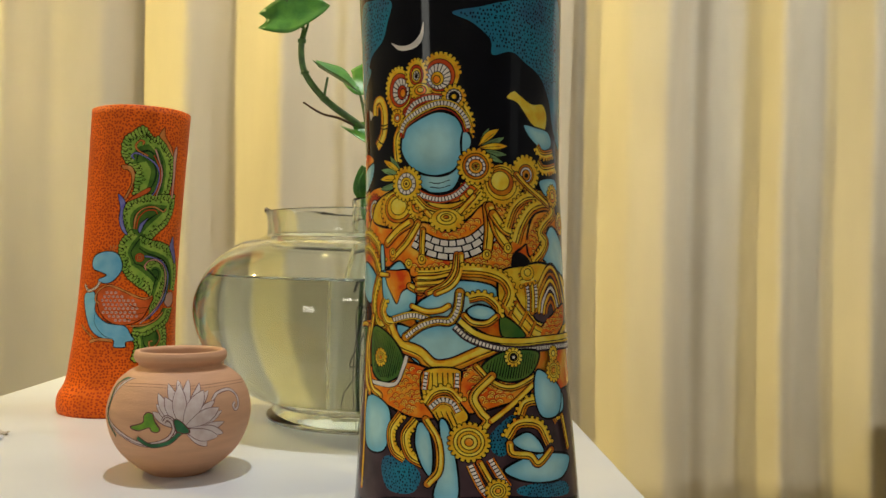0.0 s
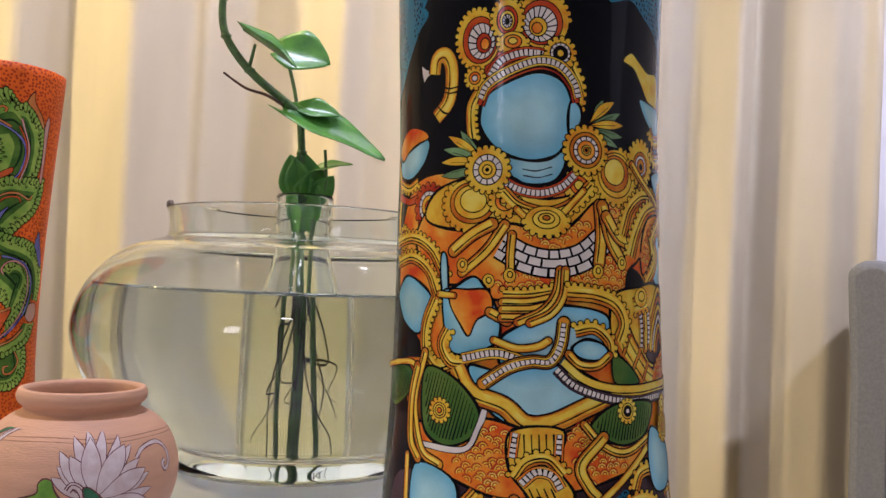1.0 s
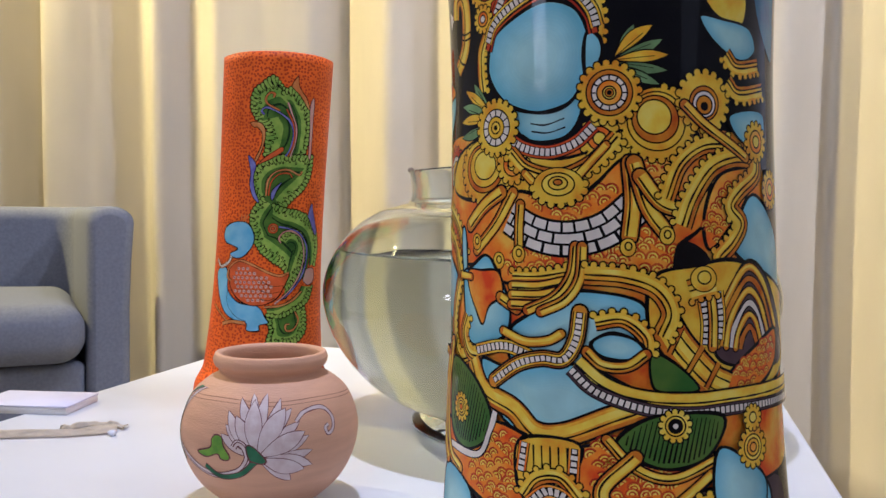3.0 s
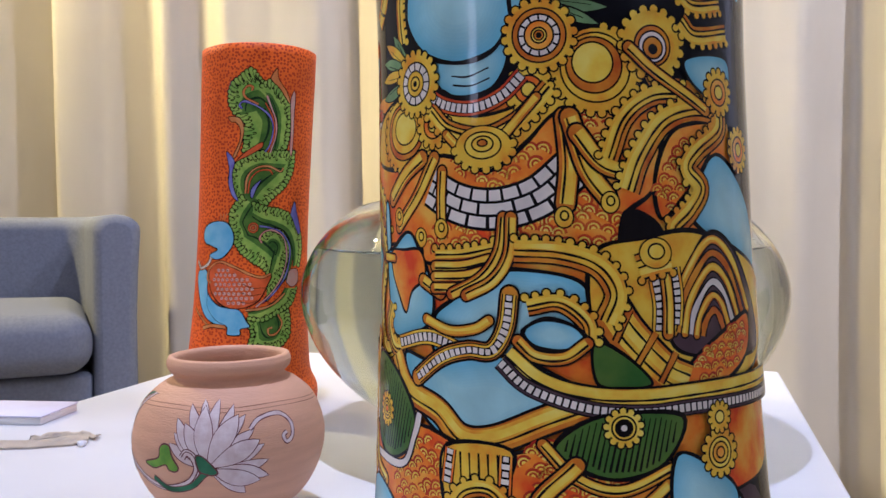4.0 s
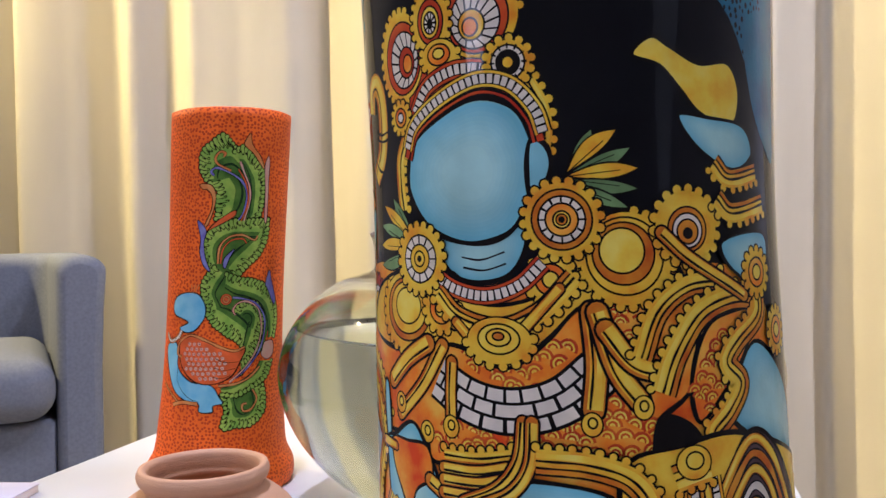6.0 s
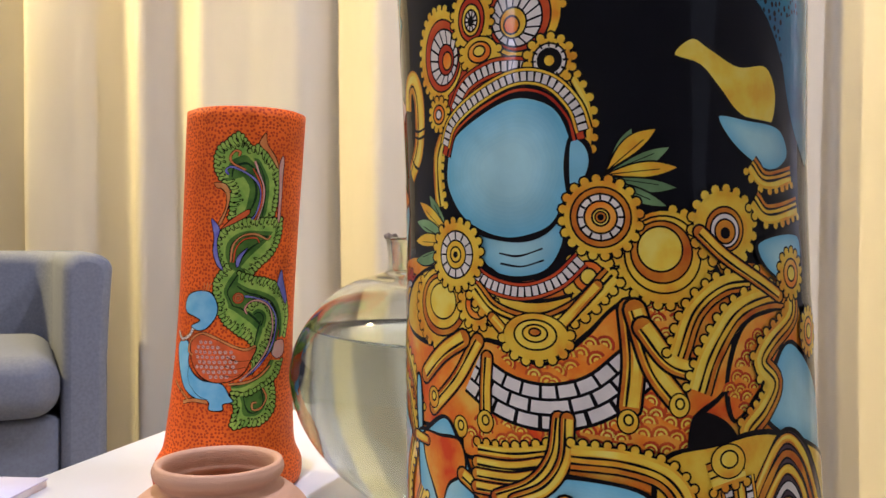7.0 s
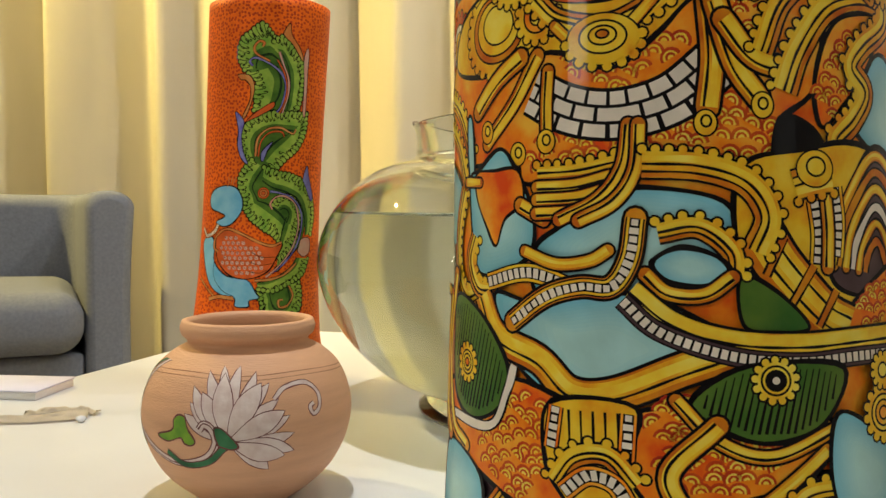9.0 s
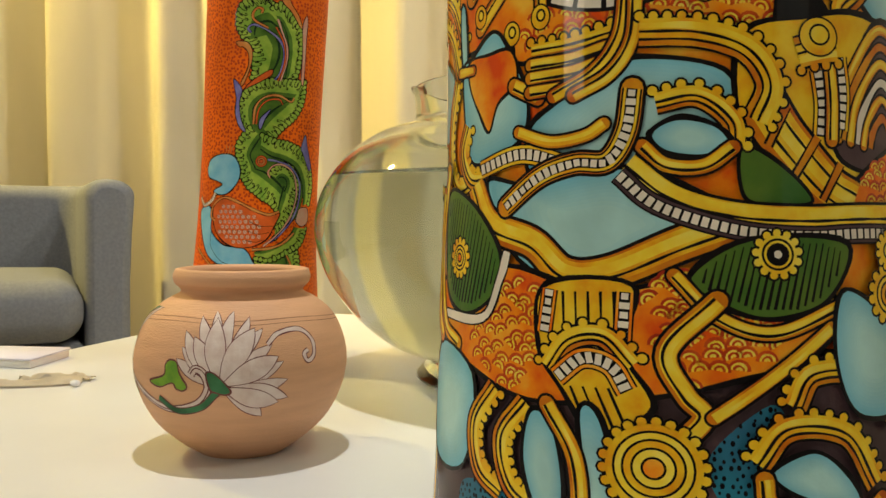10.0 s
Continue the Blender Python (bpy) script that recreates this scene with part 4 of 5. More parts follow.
V.fill("teal_ground", [(-109.3, 303.8), (-67.4, 292), (-73.2, 281.9), (-82.7, 270.7), (-93.4, 259.5), (-109.1, 255.2)], "teal", 0)
V.dots("dotting", [(-109.3, 303.8), (-69, 292.3), (-73.9, 282.1), (-83.7, 271.7), (-93.6, 262), (-105.2, 256.9)], "black", 2.0)
V.fill("teal_ground", [(-3.8, 316.6), (12.2, 320.2), (29.2, 325.2), (75.3, 336), (85.6, 297), (81.1, 246.4), (57.5, 280.8), (41.2, 290.8), (31.1, 296), (19.3, 293.2), (18, 301.9), (7.6, 310.9)], "teal", 0)
V.dots("dotting", [(-0.6, 315.9), (12.2, 318.9), (29.2, 324.5), (69.2, 333.4), (75.1, 294.6), (71.5, 259.1), (57.5, 281.5), (41.2, 292.2), (31.1, 297.3), (20.4, 298.8), (10.5, 311.1)], "black", 2.2)
V.fill("teal_ground", [(64.4, 280.9), (81, 284.1), (84.1, 265.7), (84, 244.6), (73.2, 250.9), (66.4, 263.3)], "teal", 0)
V.fill("moon_crescent", [(-43.9, 303.3), (-37.8, 300.6), (-29.7, 300.2), (-23.3, 305.4), (-20.6, 313.3), (-20.5, 304.5), (-24.2, 298.3), (-32.6, 296.3), (-39.1, 298.2)], "white", 0.3)
V.fill("dark_ground", [(-81.5, 82.3), (-40.5, 90.4), (-6.4, 98), (25, 101.1), (76.7, 96.1), (79.8, 64.5), (83.9, 33.1), (32, 41.1), (2, 42.1), (-38.2, 38), (-76.5, 31.9)], "umber", 0)
V.fill("teal_patch", [(-47.6, 59), (-33.5, 60.2), (-23.4, 52.7), (-27.8, 42), (-42.3, 40.7), (-48.9, 49)], "teal", 0)
V.dots("dotting", [(-47.6, 59), (-33.5, 60.2), (-23.4, 52.7), (-27.8, 42), (-42.3, 40.7), (-48.9, 49)], "black", 1.8)
V.fill("teal_patch", [(13.8, 76.2), (26, 86.7), (29.1, 80.2), (21.8, 64.9), (14.7, 66.8)], "teal", 0)
V.dots("dotting", [(13.8, 76.2), (26, 86.7), (29.1, 80.2), (21.8, 64.9), (14.7, 66.8)], "black", 1.8)
V.fill("teal_patch", [(28.3, 45.9), (43.5, 47.1), (63.3, 43.8), (64.7, 36.2), (32, 41.1)], "teal", 0)
V.dots("dotting", [(28.3, 45.9), (43.5, 47.1), (63.3, 43.8), (64.7, 36.2), (32, 41.1)], "black", 1.8)
V.fill("teal_ground", [(-76.9, 329.8), (-59.4, 331.3), (-42.3, 327.3), (-45.7, 315.3), (-51.5, 304.6), (-65.7, 296.2), (-79.4, 275.4), (-87.9, 296.9)], "teal", 0)
V.dots("dotting", [(-72.9, 328.7), (-59.5, 330.6), (-44.1, 327), (-47.7, 315.7), (-53.7, 306.1), (-67.3, 298.6), (-76.7, 280.2)], "black", 2.2)
V.fill("figure_ground", [(-76.3, 213), (-42.4, 217.8), (-18.8, 212.1), (11.1, 217.1), (36.4, 218.2), (65.5, 213.5), (78.7, 186.4), (92.2, 140.1), (91.9, 104.5), (65.4, 97.6), (24.8, 97.9), (-12.5, 93), (-45, 93.1), (-64.9, 95.4), (-77.9, 124.9), (-90.6, 177.8)], "orange", 0.6)
V.fill("black_gap", [(-101, 161.1), (-89.3, 166.5), (-80.6, 152.9), (-70.1, 146.9), (-64.9, 138.5), (-76.5, 136.6), (-94.4, 136)], "black", 0)
V.fill("blue_patch", [(-94.6, 225.1), (-82.3, 233), (-69.4, 235), (-64.7, 231.4), (-68.6, 222.8), (-78.4, 216.9), (-90.8, 218.6)], "blue", 0.5)
V.fill("gold_cuff", [(-96, 232.2), (-82.7, 240.2), (-68.9, 238), (-65.5, 234.2), (-73.9, 232.1), (-83.3, 229.2), (-90.6, 225.9)], "orange", 0.5)
V.fill("white_point", [(-70.6, 266.9), (-66.6, 264.9), (-61.7, 263.3), (-66.4, 261.1), (-69, 259.2)], "white", 0.4)
V.band("curved_horn", [(-61.6, 261.9), (-60.1, 268.2), (-55.2, 269.5), (-51.9, 264.6), (-51.7, 256), (-54, 248.3), (-60.4, 242.6)], 7.0, "gold")
V.line("horn_ring", [(-57.6, 256.3), (-53, 254.6), (-48.4, 255)], 0.8, "black")
V.line("horn_ring", [(-57.6, 254.2), (-53, 252.6), (-48.6, 252.8)], 0.8, "black")
V.line("horn_ring", [(-59.6, 247.6), (-56.2, 244.6), (-52.4, 243.6)], 0.8, "black")
V.band("sleeve_band", [(-100.2, 225.8), (-92.7, 213.8), (-93.5, 201.7), (-93, 190.6)], 4.5, "gold")
V.scal("scalloped_cuff", [(-93.1, 216.3), (-81.5, 212.8), (-72.8, 215.1)], 3.5, -1)
V.band("cuff", [(-93.4, 209.7), (-80.8, 206.6), (-72.9, 207.7)], 3.0, "red")
V.gear("wheel_rosette", -64.1, 203.8, 10.5, 16, ("red", "white", "gold", "orange"))
V.gear("small_rosette", -85.8, 190.5, 6, 12, ("gold", "orange", "yellow"))
V.fill("crown_plate", [(-38.8, 262.2), (-27.6, 272.8), (-14, 275.1), (-1.5, 270.7), (3.8, 258.8), (3.6, 253.1), (-13, 263.3), (-29.1, 256.2)], "red", 0.6)
V.wheel("crown_wheel", -38.5, 274.5, 11.0, 13.5, 26, [(1, "gold"), (0.82, "red"), (0.64, "white"), (0.36, "red"), (0.22, "orange")], (4.0, -3.0), 14, (60, 290))
V.wheel("crown_wheel", -11.0, 281.5, 12.2, 12.8, 26, [(1, "gold"), (0.82, "red"), (0.66, "white"), (0.36, "gold"), (0.22, "orange")], (-3.0, -4.0), 16, (-60, 200))
V.wheel("crown_wheel", -25.8, 282.0, 7.4, 9.6, 20, [(1, "gold"), (0.72, "red"), (0.52, "yellow"), (0.36, "white"), (0.16, "black")], (0.0, -1.0), 10)
V.wheel("crown_boss", -23.4, 272.3, 7.0, 5.6, 14, [(1, "gold"), (0.66, "orange"), (0.36, "yellow")], (0.0, 1.0), arc=(150, 390))
V.scal("crown_edge", [(-37, 253.3), (-41.4, 246.6), (-41.8, 238.6), (-40.9, 232.1)], 4.0, 1)
V.scal("crown_edge", [(1.4, 263.3), (4.3, 257.4), (5.2, 251.6), (4.4, 245.9)], 4.0, 1)
V.segs("crown_strip", [(-33.2, 258.3), (-28.4, 264.5), (-19.9, 267.8), (-12.7, 267.9)], 3.6, "red")
V.segs("crown_strip", [(-13.6, 268), (-7.9, 266.8), (-3.3, 264.6)], 3.6, "red")
V.gear("crown_rosette", -3.4, 268.3, 7.0, 14, ("gold", "white", "black", "gold"))
V.gear("crown_rosette", -40, 257.9, 5.0, 12, ("gold", "orange", "white"))
V.leaf("spray_leaf", 9.9, 239.7, 58, 13, 4, "leafgreen")
V.leaf("spray_leaf", 9.9, 239.7, 40, 17, 4.4, "gold")
V.leaf("spray_leaf", 9.8, 239.4, 22, 18, 4, "leafgreen")
V.leaf("spray_leaf", 9.5, 239.1, 6, 19, 4, "gold")
V.leaf("spray_leaf", 9.2, 238.6, -8, 19, 3.6, "leafgreen")
V.leaf("spray_leaf", 8.6, 238, -22, 18, 3.6, "leafgreen")
V.leaf("spray_leaf", -35.5, 223.3, 132, 17, 4, "leafgreen")
V.leaf("spray_leaf", -35.5, 222.9, 148, 21, 4, "gold")
V.leaf("spray_leaf", -35.9, 222.2, 163, 21, 4, "leafgreen")
V.leaf("spray_leaf", -35.9, 221.8, 178, 21, 4, "gold")
V.leaf("spray_leaf", -36.1, 221.1, 192, 21, 4, "leafgreen")
V.fill("plain_neck", [(-23.8, 228.2), (-11.9, 224.8), (-2.2, 227.4), (-0.7, 221.6), (-5.1, 215.1), (-12.5, 212.7), (-21.4, 214.5), (-25.6, 219.8)], "blue", 0.6)
V.line("neck_line", [(-18.9, 219.3), (-13.1, 218.6), (-6.4, 220.6)], 0.5, "black")
V.line("neck_line", [(-18.5, 216.6), (-12.3, 215.9), (-6.1, 217.6)], 0.5, "black")
V.fill("plain_oval", [(-37.6, 238.3), (-35.9, 248.4), (-27, 255.2), (-13.3, 259.9), (-3.4, 257.6), (1.6, 249.7), (3, 241.7), (0.1, 232.4), (-5.1, 225.3), (-14.6, 222.8), (-25.8, 225.2), (-33.3, 230.9)], "blue", 0.7)
V.fill("side_lobe", [(1.6, 248.7), (5.4, 247), (6.4, 242.2), (4.5, 236.6), (1.1, 233.4), (0.3, 241.8)], "blue3", 0.6)
V.band("headband_edge", [(-37.2, 246.2), (-33.8, 252.9), (-24.6, 258.4), (-13.1, 262.5), (-4.3, 260.9), (1.8, 254.4), (3.6, 248.1)], 3.2, "red")
V.segs("headband", [(-37.5, 249), (-34.1, 254.9), (-24.8, 260.5), (-12.9, 264.7), (-3.7, 263.2), (2.6, 256.8), (4.9, 250.2)], 3.2, "gold")
V.fill("garment_ground", [(-55.2, 209.1), (-25.4, 216), (-6.3, 204.2), (13.5, 218.4), (28.4, 226.7), (38.6, 215), (43, 203.3), (40.1, 186.1), (31, 178), (28.8, 166), (11.1, 167.9), (-0.3, 168.9), (-29, 164.3), (-34.6, 170.4), (-59.8, 171.1), (-72.6, 190.4)], "orange", 0.7)
V.curls("brocade", [(-25.2, 176.3), (-2.5, 186.9), (12, 187.1), (27.3, 179.6), (28.9, 166.8), (2.6, 168.6), (-27.7, 166.8)], "red", 4.3)
V.curls("brocade", [(-17.7, 193.5), (-6.8, 192.5), (8.3, 198.5), (10.9, 194.2), (-5.5, 186.4), (-15.3, 188)], "red", 4.3)
V.curls("brocade", [(18.6, 206.9), (27.4, 208.1), (25.3, 196.8), (21, 196.9)], "red", 3.8)
V.fill("shoulder_ground", [(-58.3, 210.7), (-32.1, 217.3), (-25.6, 211.4), (-7.8, 207.1), (8.9, 213.5), (19.7, 229), (31.5, 228.8), (35.6, 218), (27.5, 211), (12.9, 207), (3.9, 198.5), (-6.9, 191.1), (-22.2, 196.3), (-45.2, 193.2), (-65.4, 198.2)], "gold", 0.6)
V.wheel("shoulder_disc", -41.0, 204.2, 14.5, 12.2, 24, [(1, "gold"), (0.82, "ochre"), (0.68, "gold"), (0.48, "yellow")], (2.0, 3.0), arc=(130, 350))
V.wheel("shoulder_disc", 24.5, 218.6, 13.2, 13.0, 24, [(1, "gold"), (0.84, "gold"), (0.68, "ochre"), (0.50, "yellow")], (-2.5, 4.0), arc=(170, 440))
V.wheel("shoulder_disc", 41.2, 226.4, 10.6, 10.6, 18, [(1, "gold"), (0.64, "ochre"), (0.50, "white"), (0.36, "ochre"), (0.16, "black")], (0.0, -2.0), 0)
V.gear("small_rosette", -26.1, 205.5, 7, 14, ("gold", "orange", "yellow"))
V.gear("small_rosette", 5.3, 213.6, 7, 14, ("gold", "orange", "yellow"))
V.segs("collar", [(-29.3, 216), (-21.6, 211.2), (-11.8, 209.4), (-2.9, 212.1), (3.6, 217.9)], 3.4, "red")
V.scal("necklace", [(-26.7, 209.9), (-20, 203.9), (-8, 201.3), (2.8, 205.7), (11.1, 214.2)], 4.6, -1)
V.band("necklace_strand", [(-1.8, 201.3), (7.4, 211.4)], 2.6, "gold")
V.band("necklace_strand", [(-21, 202.4), (-16.6, 198.1)], 2.6, "gold")
V.wheel("pendant", -8.7, 198.0, 10.2, 7.4, 16, [(1, "gold"), (0.66, "yellow"), (0.40, "gold"), (0.2, "ochre")], (0.0, 1.5), arc=(165, 375))
V.gear("rosette_boss", 8.6, 228.5, 10.6, 20, ("gold", "ochre", "white", "orange", "yellow"))
V.gear("boss_eye", 8.6, 228.5, 1.5, 0, ("ochre", "black"))
V.wheel("rosette_boss", -33.8, 218.8, 10.2, 10.2, 20, [(1, "gold"), (0.74, "white"), (0.46, "gold"), (0.26, "yellow"), (0.1, "black")])
V.bricks("brick_necklace", [(-25, 192.4), (-15.3, 187.4), (-5.6, 186), (4.2, 188.5), (12.7, 195.3)], 11.5, 3, 9)
V.band("tassel", [(-25.9, 195.8), (-33.8, 184.7), (-44.6, 175.3)], 4.0, "gold")
V.band("tassel", [(-22.8, 191.7), (-23.4, 184.1), (-23.5, 177.3)], 3.4, "gold")
V.band("tassel", [(15, 205.6), (15.8, 192.7), (14.6, 181.4)], 5.4, "gold")
V.band("tassel", [(16.4, 205.5), (20.7, 191.2), (26.1, 183.3)], 5.4, "gold")
V.band("tassel", [(18.3, 201.2), (25.1, 192.5), (33.9, 190)], 5.0, "gold")
V.wheel("tassel_bead", 14.1, 177.8, 2.7, 3.1, 0, [(1, "gold"), (0.5, "yellow")], (0.3, 0.8))
V.wheel("tassel_bead", 26.9, 181.8, 2.7, 3.1, 0, [(1, "gold"), (0.5, "yellow")], (0.3, 0.8))
V.wheel("tassel_bead", -23.6, 174.7, 2.7, 3.1, 0, [(1, "gold"), (0.5, "yellow")], (0.3, 0.8))
V.wheel("tassel_bead", -32.5, 172, 2.7, 3.1, 0, [(1, "gold"), (0.5, "yellow")], (0.3, 0.8))
V.wheel("tassel_bead", -44.4, 178.3, 2.7, 3.1, 0, [(1, "gold"), (0.5, "yellow")], (0.3, 0.8))
V.wheel("tassel_bead", 34, 190.7, 2.7, 3.1, 0, [(1, "gold"), (0.5, "yellow")], (0.3, 0.8))
V.fill("blue_patch", [(56.6, 189.1), (66.3, 195.8), (85.7, 180.9), (93, 162.2), (67.7, 168.7), (52.4, 177.7)], "blue", 0.6)
V.fill("sleeve_ground", [(40.1, 186.1), (43.4, 197.4), (50.4, 203.6), (65, 204.3), (56.7, 190.6), (48.8, 182.4), (42.1, 177.2)], "orange", 0.6)
V.curls("brocade", [(41, 186), (46, 195.8), (53.3, 201.3), (50, 185.3), (43, 178.6)], "red", 3.8)
V.scal("sleeve_edge", [(26.9, 193.9), (31.7, 205.2), (40.1, 211.4), (51.1, 212.5)], 5.0, 1)
V.scal("sleeve_edge", [(32.1, 185.1), (36.1, 194.9), (43.9, 204.7), (54.9, 208.3), (65.3, 207.4)], 6.0, 1)
V.band("sleeve_strap", [(33.6, 224.9), (42.2, 217.8), (59.6, 208.4)], 3.4, "gold")
V.scal("sash_tail", [(66.1, 209), (65.4, 203), (56, 197), (51.5, 191.5), (56.5, 186), (52, 179.5), (46, 174.2), (49.7, 171)], 5.6, -1)
V.fill("black_gap", [(30.3, 179.2), (39.6, 177.2), (44.4, 168), (38.6, 161), (29.1, 163.2)], "black", 0)
V.fill("pale_blob", [(27.5, 269.1), (32.6, 273.7), (38, 271.4), (46.4, 267.6), (56.9, 268.5), (61.4, 261.2), (58.1, 252.7), (46.8, 255), (40.1, 261.2), (34.7, 266.7)], "yellow", 0.5)
V.fill("blue_patch", [(39.8, 254.7), (49.6, 254.1), (63.1, 252.6), (67.3, 245.8), (59.9, 241.3), (51.5, 242.7), (43.8, 248)], "blue", 0.5)
V.scal("scalloped_cuff", [(50.7, 242.7), (56.3, 238.7), (69, 240.8)], 4.6, -1)
V.scal("scalloped_cuff", [(51.1, 233.6), (56.8, 229.8), (71.9, 232.5)], 5.0, -1)
V.fill("blue_patch", [(52.3, 222.8), (70.8, 224.7), (72.4, 215.6), (65.7, 210.9), (54.5, 215.8)], "blue", 0.5)
V.gear("small_rosette", 66.1, 214.2, 7, 14, ("gold", "orange", "yellow"))
V.gear("small_rosette", 77.1, 198, 7, 14, ("gold", "orange", "yellow"))
V.fill("blue_patch", [(-89.2, 165.3), (-80.4, 172.8), (-68.9, 170.3), (-60.3, 163.5), (-62.5, 153.3), (-70.1, 147.4), (-80.5, 151.7), (-87.1, 158.3)], "blue", 0.6)
V.scal("sleeve_edge", [(-94, 187.7), (-75.1, 190), (-61.6, 184.9), (-52.9, 172.9)], 4.6, 1)
V.scal("sleeve_edge", [(-91.1, 178.5), (-75.1, 181.1), (-63.1, 175.8), (-56.8, 164.9)], 4.6, 1)
V.band("sleeve_band", [(-48.9, 184.2), (-39.9, 191.2), (-31.2, 196)], 5.0, "gold")
V.fill("blue_patch", [(-55.2, 182.8), (-52.3, 181.8), (-51.1, 168.6), (-53.4, 164), (-55.4, 172.8)], "blue", 0.5)
V.fill("blue_patch", [(-54.2, 165.1), (-48.2, 168.8), (-39.1, 173.7), (-33.4, 168.7), (-27.6, 157.2), (-28.9, 146.4), (-41.7, 141), (-50.5, 143.4)], "blue", 0.6)
V.fill("orange_patch", [(-50.1, 167.6), (-41.2, 168.2), (-32.7, 168.1), (-30.7, 160.2), (-37.3, 155.4), (-40.8, 148.6), (-45.1, 153.7), (-49.8, 161)], "orange", 0.4)
V.scal("scalloped_ring", [(-58.1, 163.7), (-63.6, 152.1), (-63.3, 140.9), (-56.2, 134), (-47.7, 136)], 5.0, 1)
V.scal("scalloped_ring", [(-50.7, 151), (-53.8, 144.1), (-49.4, 137.2), (-42.4, 136.6)], 4.4, 1)
V.band("bangle", [(-56.1, 165.6), (-48, 165.3)], 2.6, "gold")
V.band("bangle", [(-31.6, 159.1), (-24.4, 155.7)], 4.0, "gold")
V.fill("blue_patch", [(-27.2, 148), (-19.1, 154.4), (-7.4, 161.4), (1.3, 163.2), (18, 159.9), (21.8, 149.5), (17.3, 143.9), (3.8, 139), (-9.9, 135.9), (-25.7, 136.1)], "blue", 0.6)
V.fill("hip_ground", [(21.4, 167.1), (35.6, 171.7), (57.6, 172.8), (98, 155), (86.1, 134.2), (54.1, 128.2), (31.9, 131.6), (21.4, 146.3)], "gold", 0.6)
V.fill("hip_fan_ground", [(43.4, 142.8), (46.4, 156.9), (57.7, 173.0), (71.1, 167.7), (85.4, 148.3), (84.5, 136.8), (54.6, 137.6)], "umber", 0.5)
V.band("hip_fold", [(44.3, 145.3), (47.7, 158.5), (58.6, 171.0), (69.4, 165.0), (79.0, 149.5)], 2.6, "gold")
V.band("hip_fold", [(46.2, 145.0), (49.2, 156.3), (58.7, 167.0), (67.7, 161.8), (75.0, 148.6)], 2.0, "ochre")
V.band("hip_fold", [(48.0, 144.7), (50.6, 154.2), (58.7, 163.1), (66.1, 158.6), (71.7, 147.7)], 2.4, "gold")
V.band("hip_fold", [(50.1, 144.3), (52.3, 151.8), (58.8, 158.8), (64.5, 155.3), (68.5, 146.7)], 1.9, "white")
V.band("hip_fold", [(52.1, 143.9), (53.9, 149.6), (58.9, 154.9), (63.1, 152.2), (65.9, 145.7)], 2.2, "gold")
V.band("hip_fold", [(54.4, 143.5), (55.6, 147.2), (59.0, 150.6), (61.6, 148.9), (63.3, 144.7)], 2.0, "ochre")
V.fill("hip_cloth", [(76.9, 149.1), (76.9, 137.8), (61.4, 129.5), (46.2, 131.0), (54.8, 140.1)], "orange", 0.6)
V.curls("brocade", [(74.6, 146.7), (74.2, 138.1), (61.5, 131.2), (49.9, 131.7), (57.2, 139.9)], "red", 3.6)
V.segs("hip_strip", [(39.4, 160.3), (40.4, 152.9), (39.9, 145.5)], 3.4, "gold")
V.segs("hip_strip", [(44.7, 163.4), (45.6, 155.3), (44.8, 147.2)], 3.4, "gold")
V.band("hip_band", [(42.1, 162.7), (42.8, 153.8), (42.4, 144.9)], 3.4, "gold")
V.scal("hip_bell", [(34.0, 163.6), (38.5, 164.9), (44.1, 165.7)], 6.5, -1)
V.wheel("hip_bell", 39.4, 167.6, 5.0, 4.4, 0, [(1, "gold"), (0.55, "yellow")], (0.5, 1.0))
V.band("hip_band", [(25.6, 152.6), (30.9, 144.5), (40.6, 134.3), (47.9, 130.5)], 11.0, "gold")
V.band("hip_band", [(31.2, 152.0), (26.9, 143.2)], 1.6, "ochre")
V.band("hip_band", [(38.6, 145.4), (32.4, 136.2)], 1.6, "ochre")
V.band("hip_band", [(44.6, 139.6), (39.4, 131.4)], 1.6, "ochre")
V.fill("green_panel", [(21.2, 143.1), (29.1, 139.7), (36.9, 131.4), (28.6, 130.2), (21.5, 132)], "green", 0.5)
V.scal("waist_band", [(-26.3, 166.9), (-15.6, 167.3), (-5.7, 169.2)], 3.2, 1)
V.band("waist_band", [(-26.4, 163.5), (-15.7, 163.9), (-7.2, 165.9)], 3.2, "gold")
V.band("waist_band", [(-26.5, 160.4), (-15.8, 160.9), (-8.8, 162.6)], 3.2, "gold")
V.band("waist_band", [(-26.7, 157), (-16, 157.6), (-10.3, 159.2)], 3.2, "gold")
V.band("waist_sash", [(-2.9, 177.8), (-4.5, 168), (-10.1, 160.6), (-20.1, 155.6)], 3.4, "gold")
V.band("waist_sash", [(-0.6, 177.8), (-1.6, 167.2), (-6.5, 159.8), (-15, 155.4)], 3.4, "gold")
V.scal("waist_scroll", [(0.1, 168.5), (12.7, 167.8), (22.9, 164.2), (27.6, 156.6), (24.6, 148.6)], 6.0, 1)
V.scal("loop_edge", [(3.4, 152.7), (12.2, 154), (19.1, 148.7), (19.7, 143.1)], 4.4, 1)
V.fill("loop_blue", [(2, 145.9), (8.1, 149.5), (15.9, 147.6), (18.9, 143.5), (12.5, 140.6), (5.4, 141.8)], "blue", 0.6)
V.band("loop_edge", [(0.6, 143.2), (5.4, 139), (13.2, 138.7), (19.3, 142.8)], 3.4, "gold")
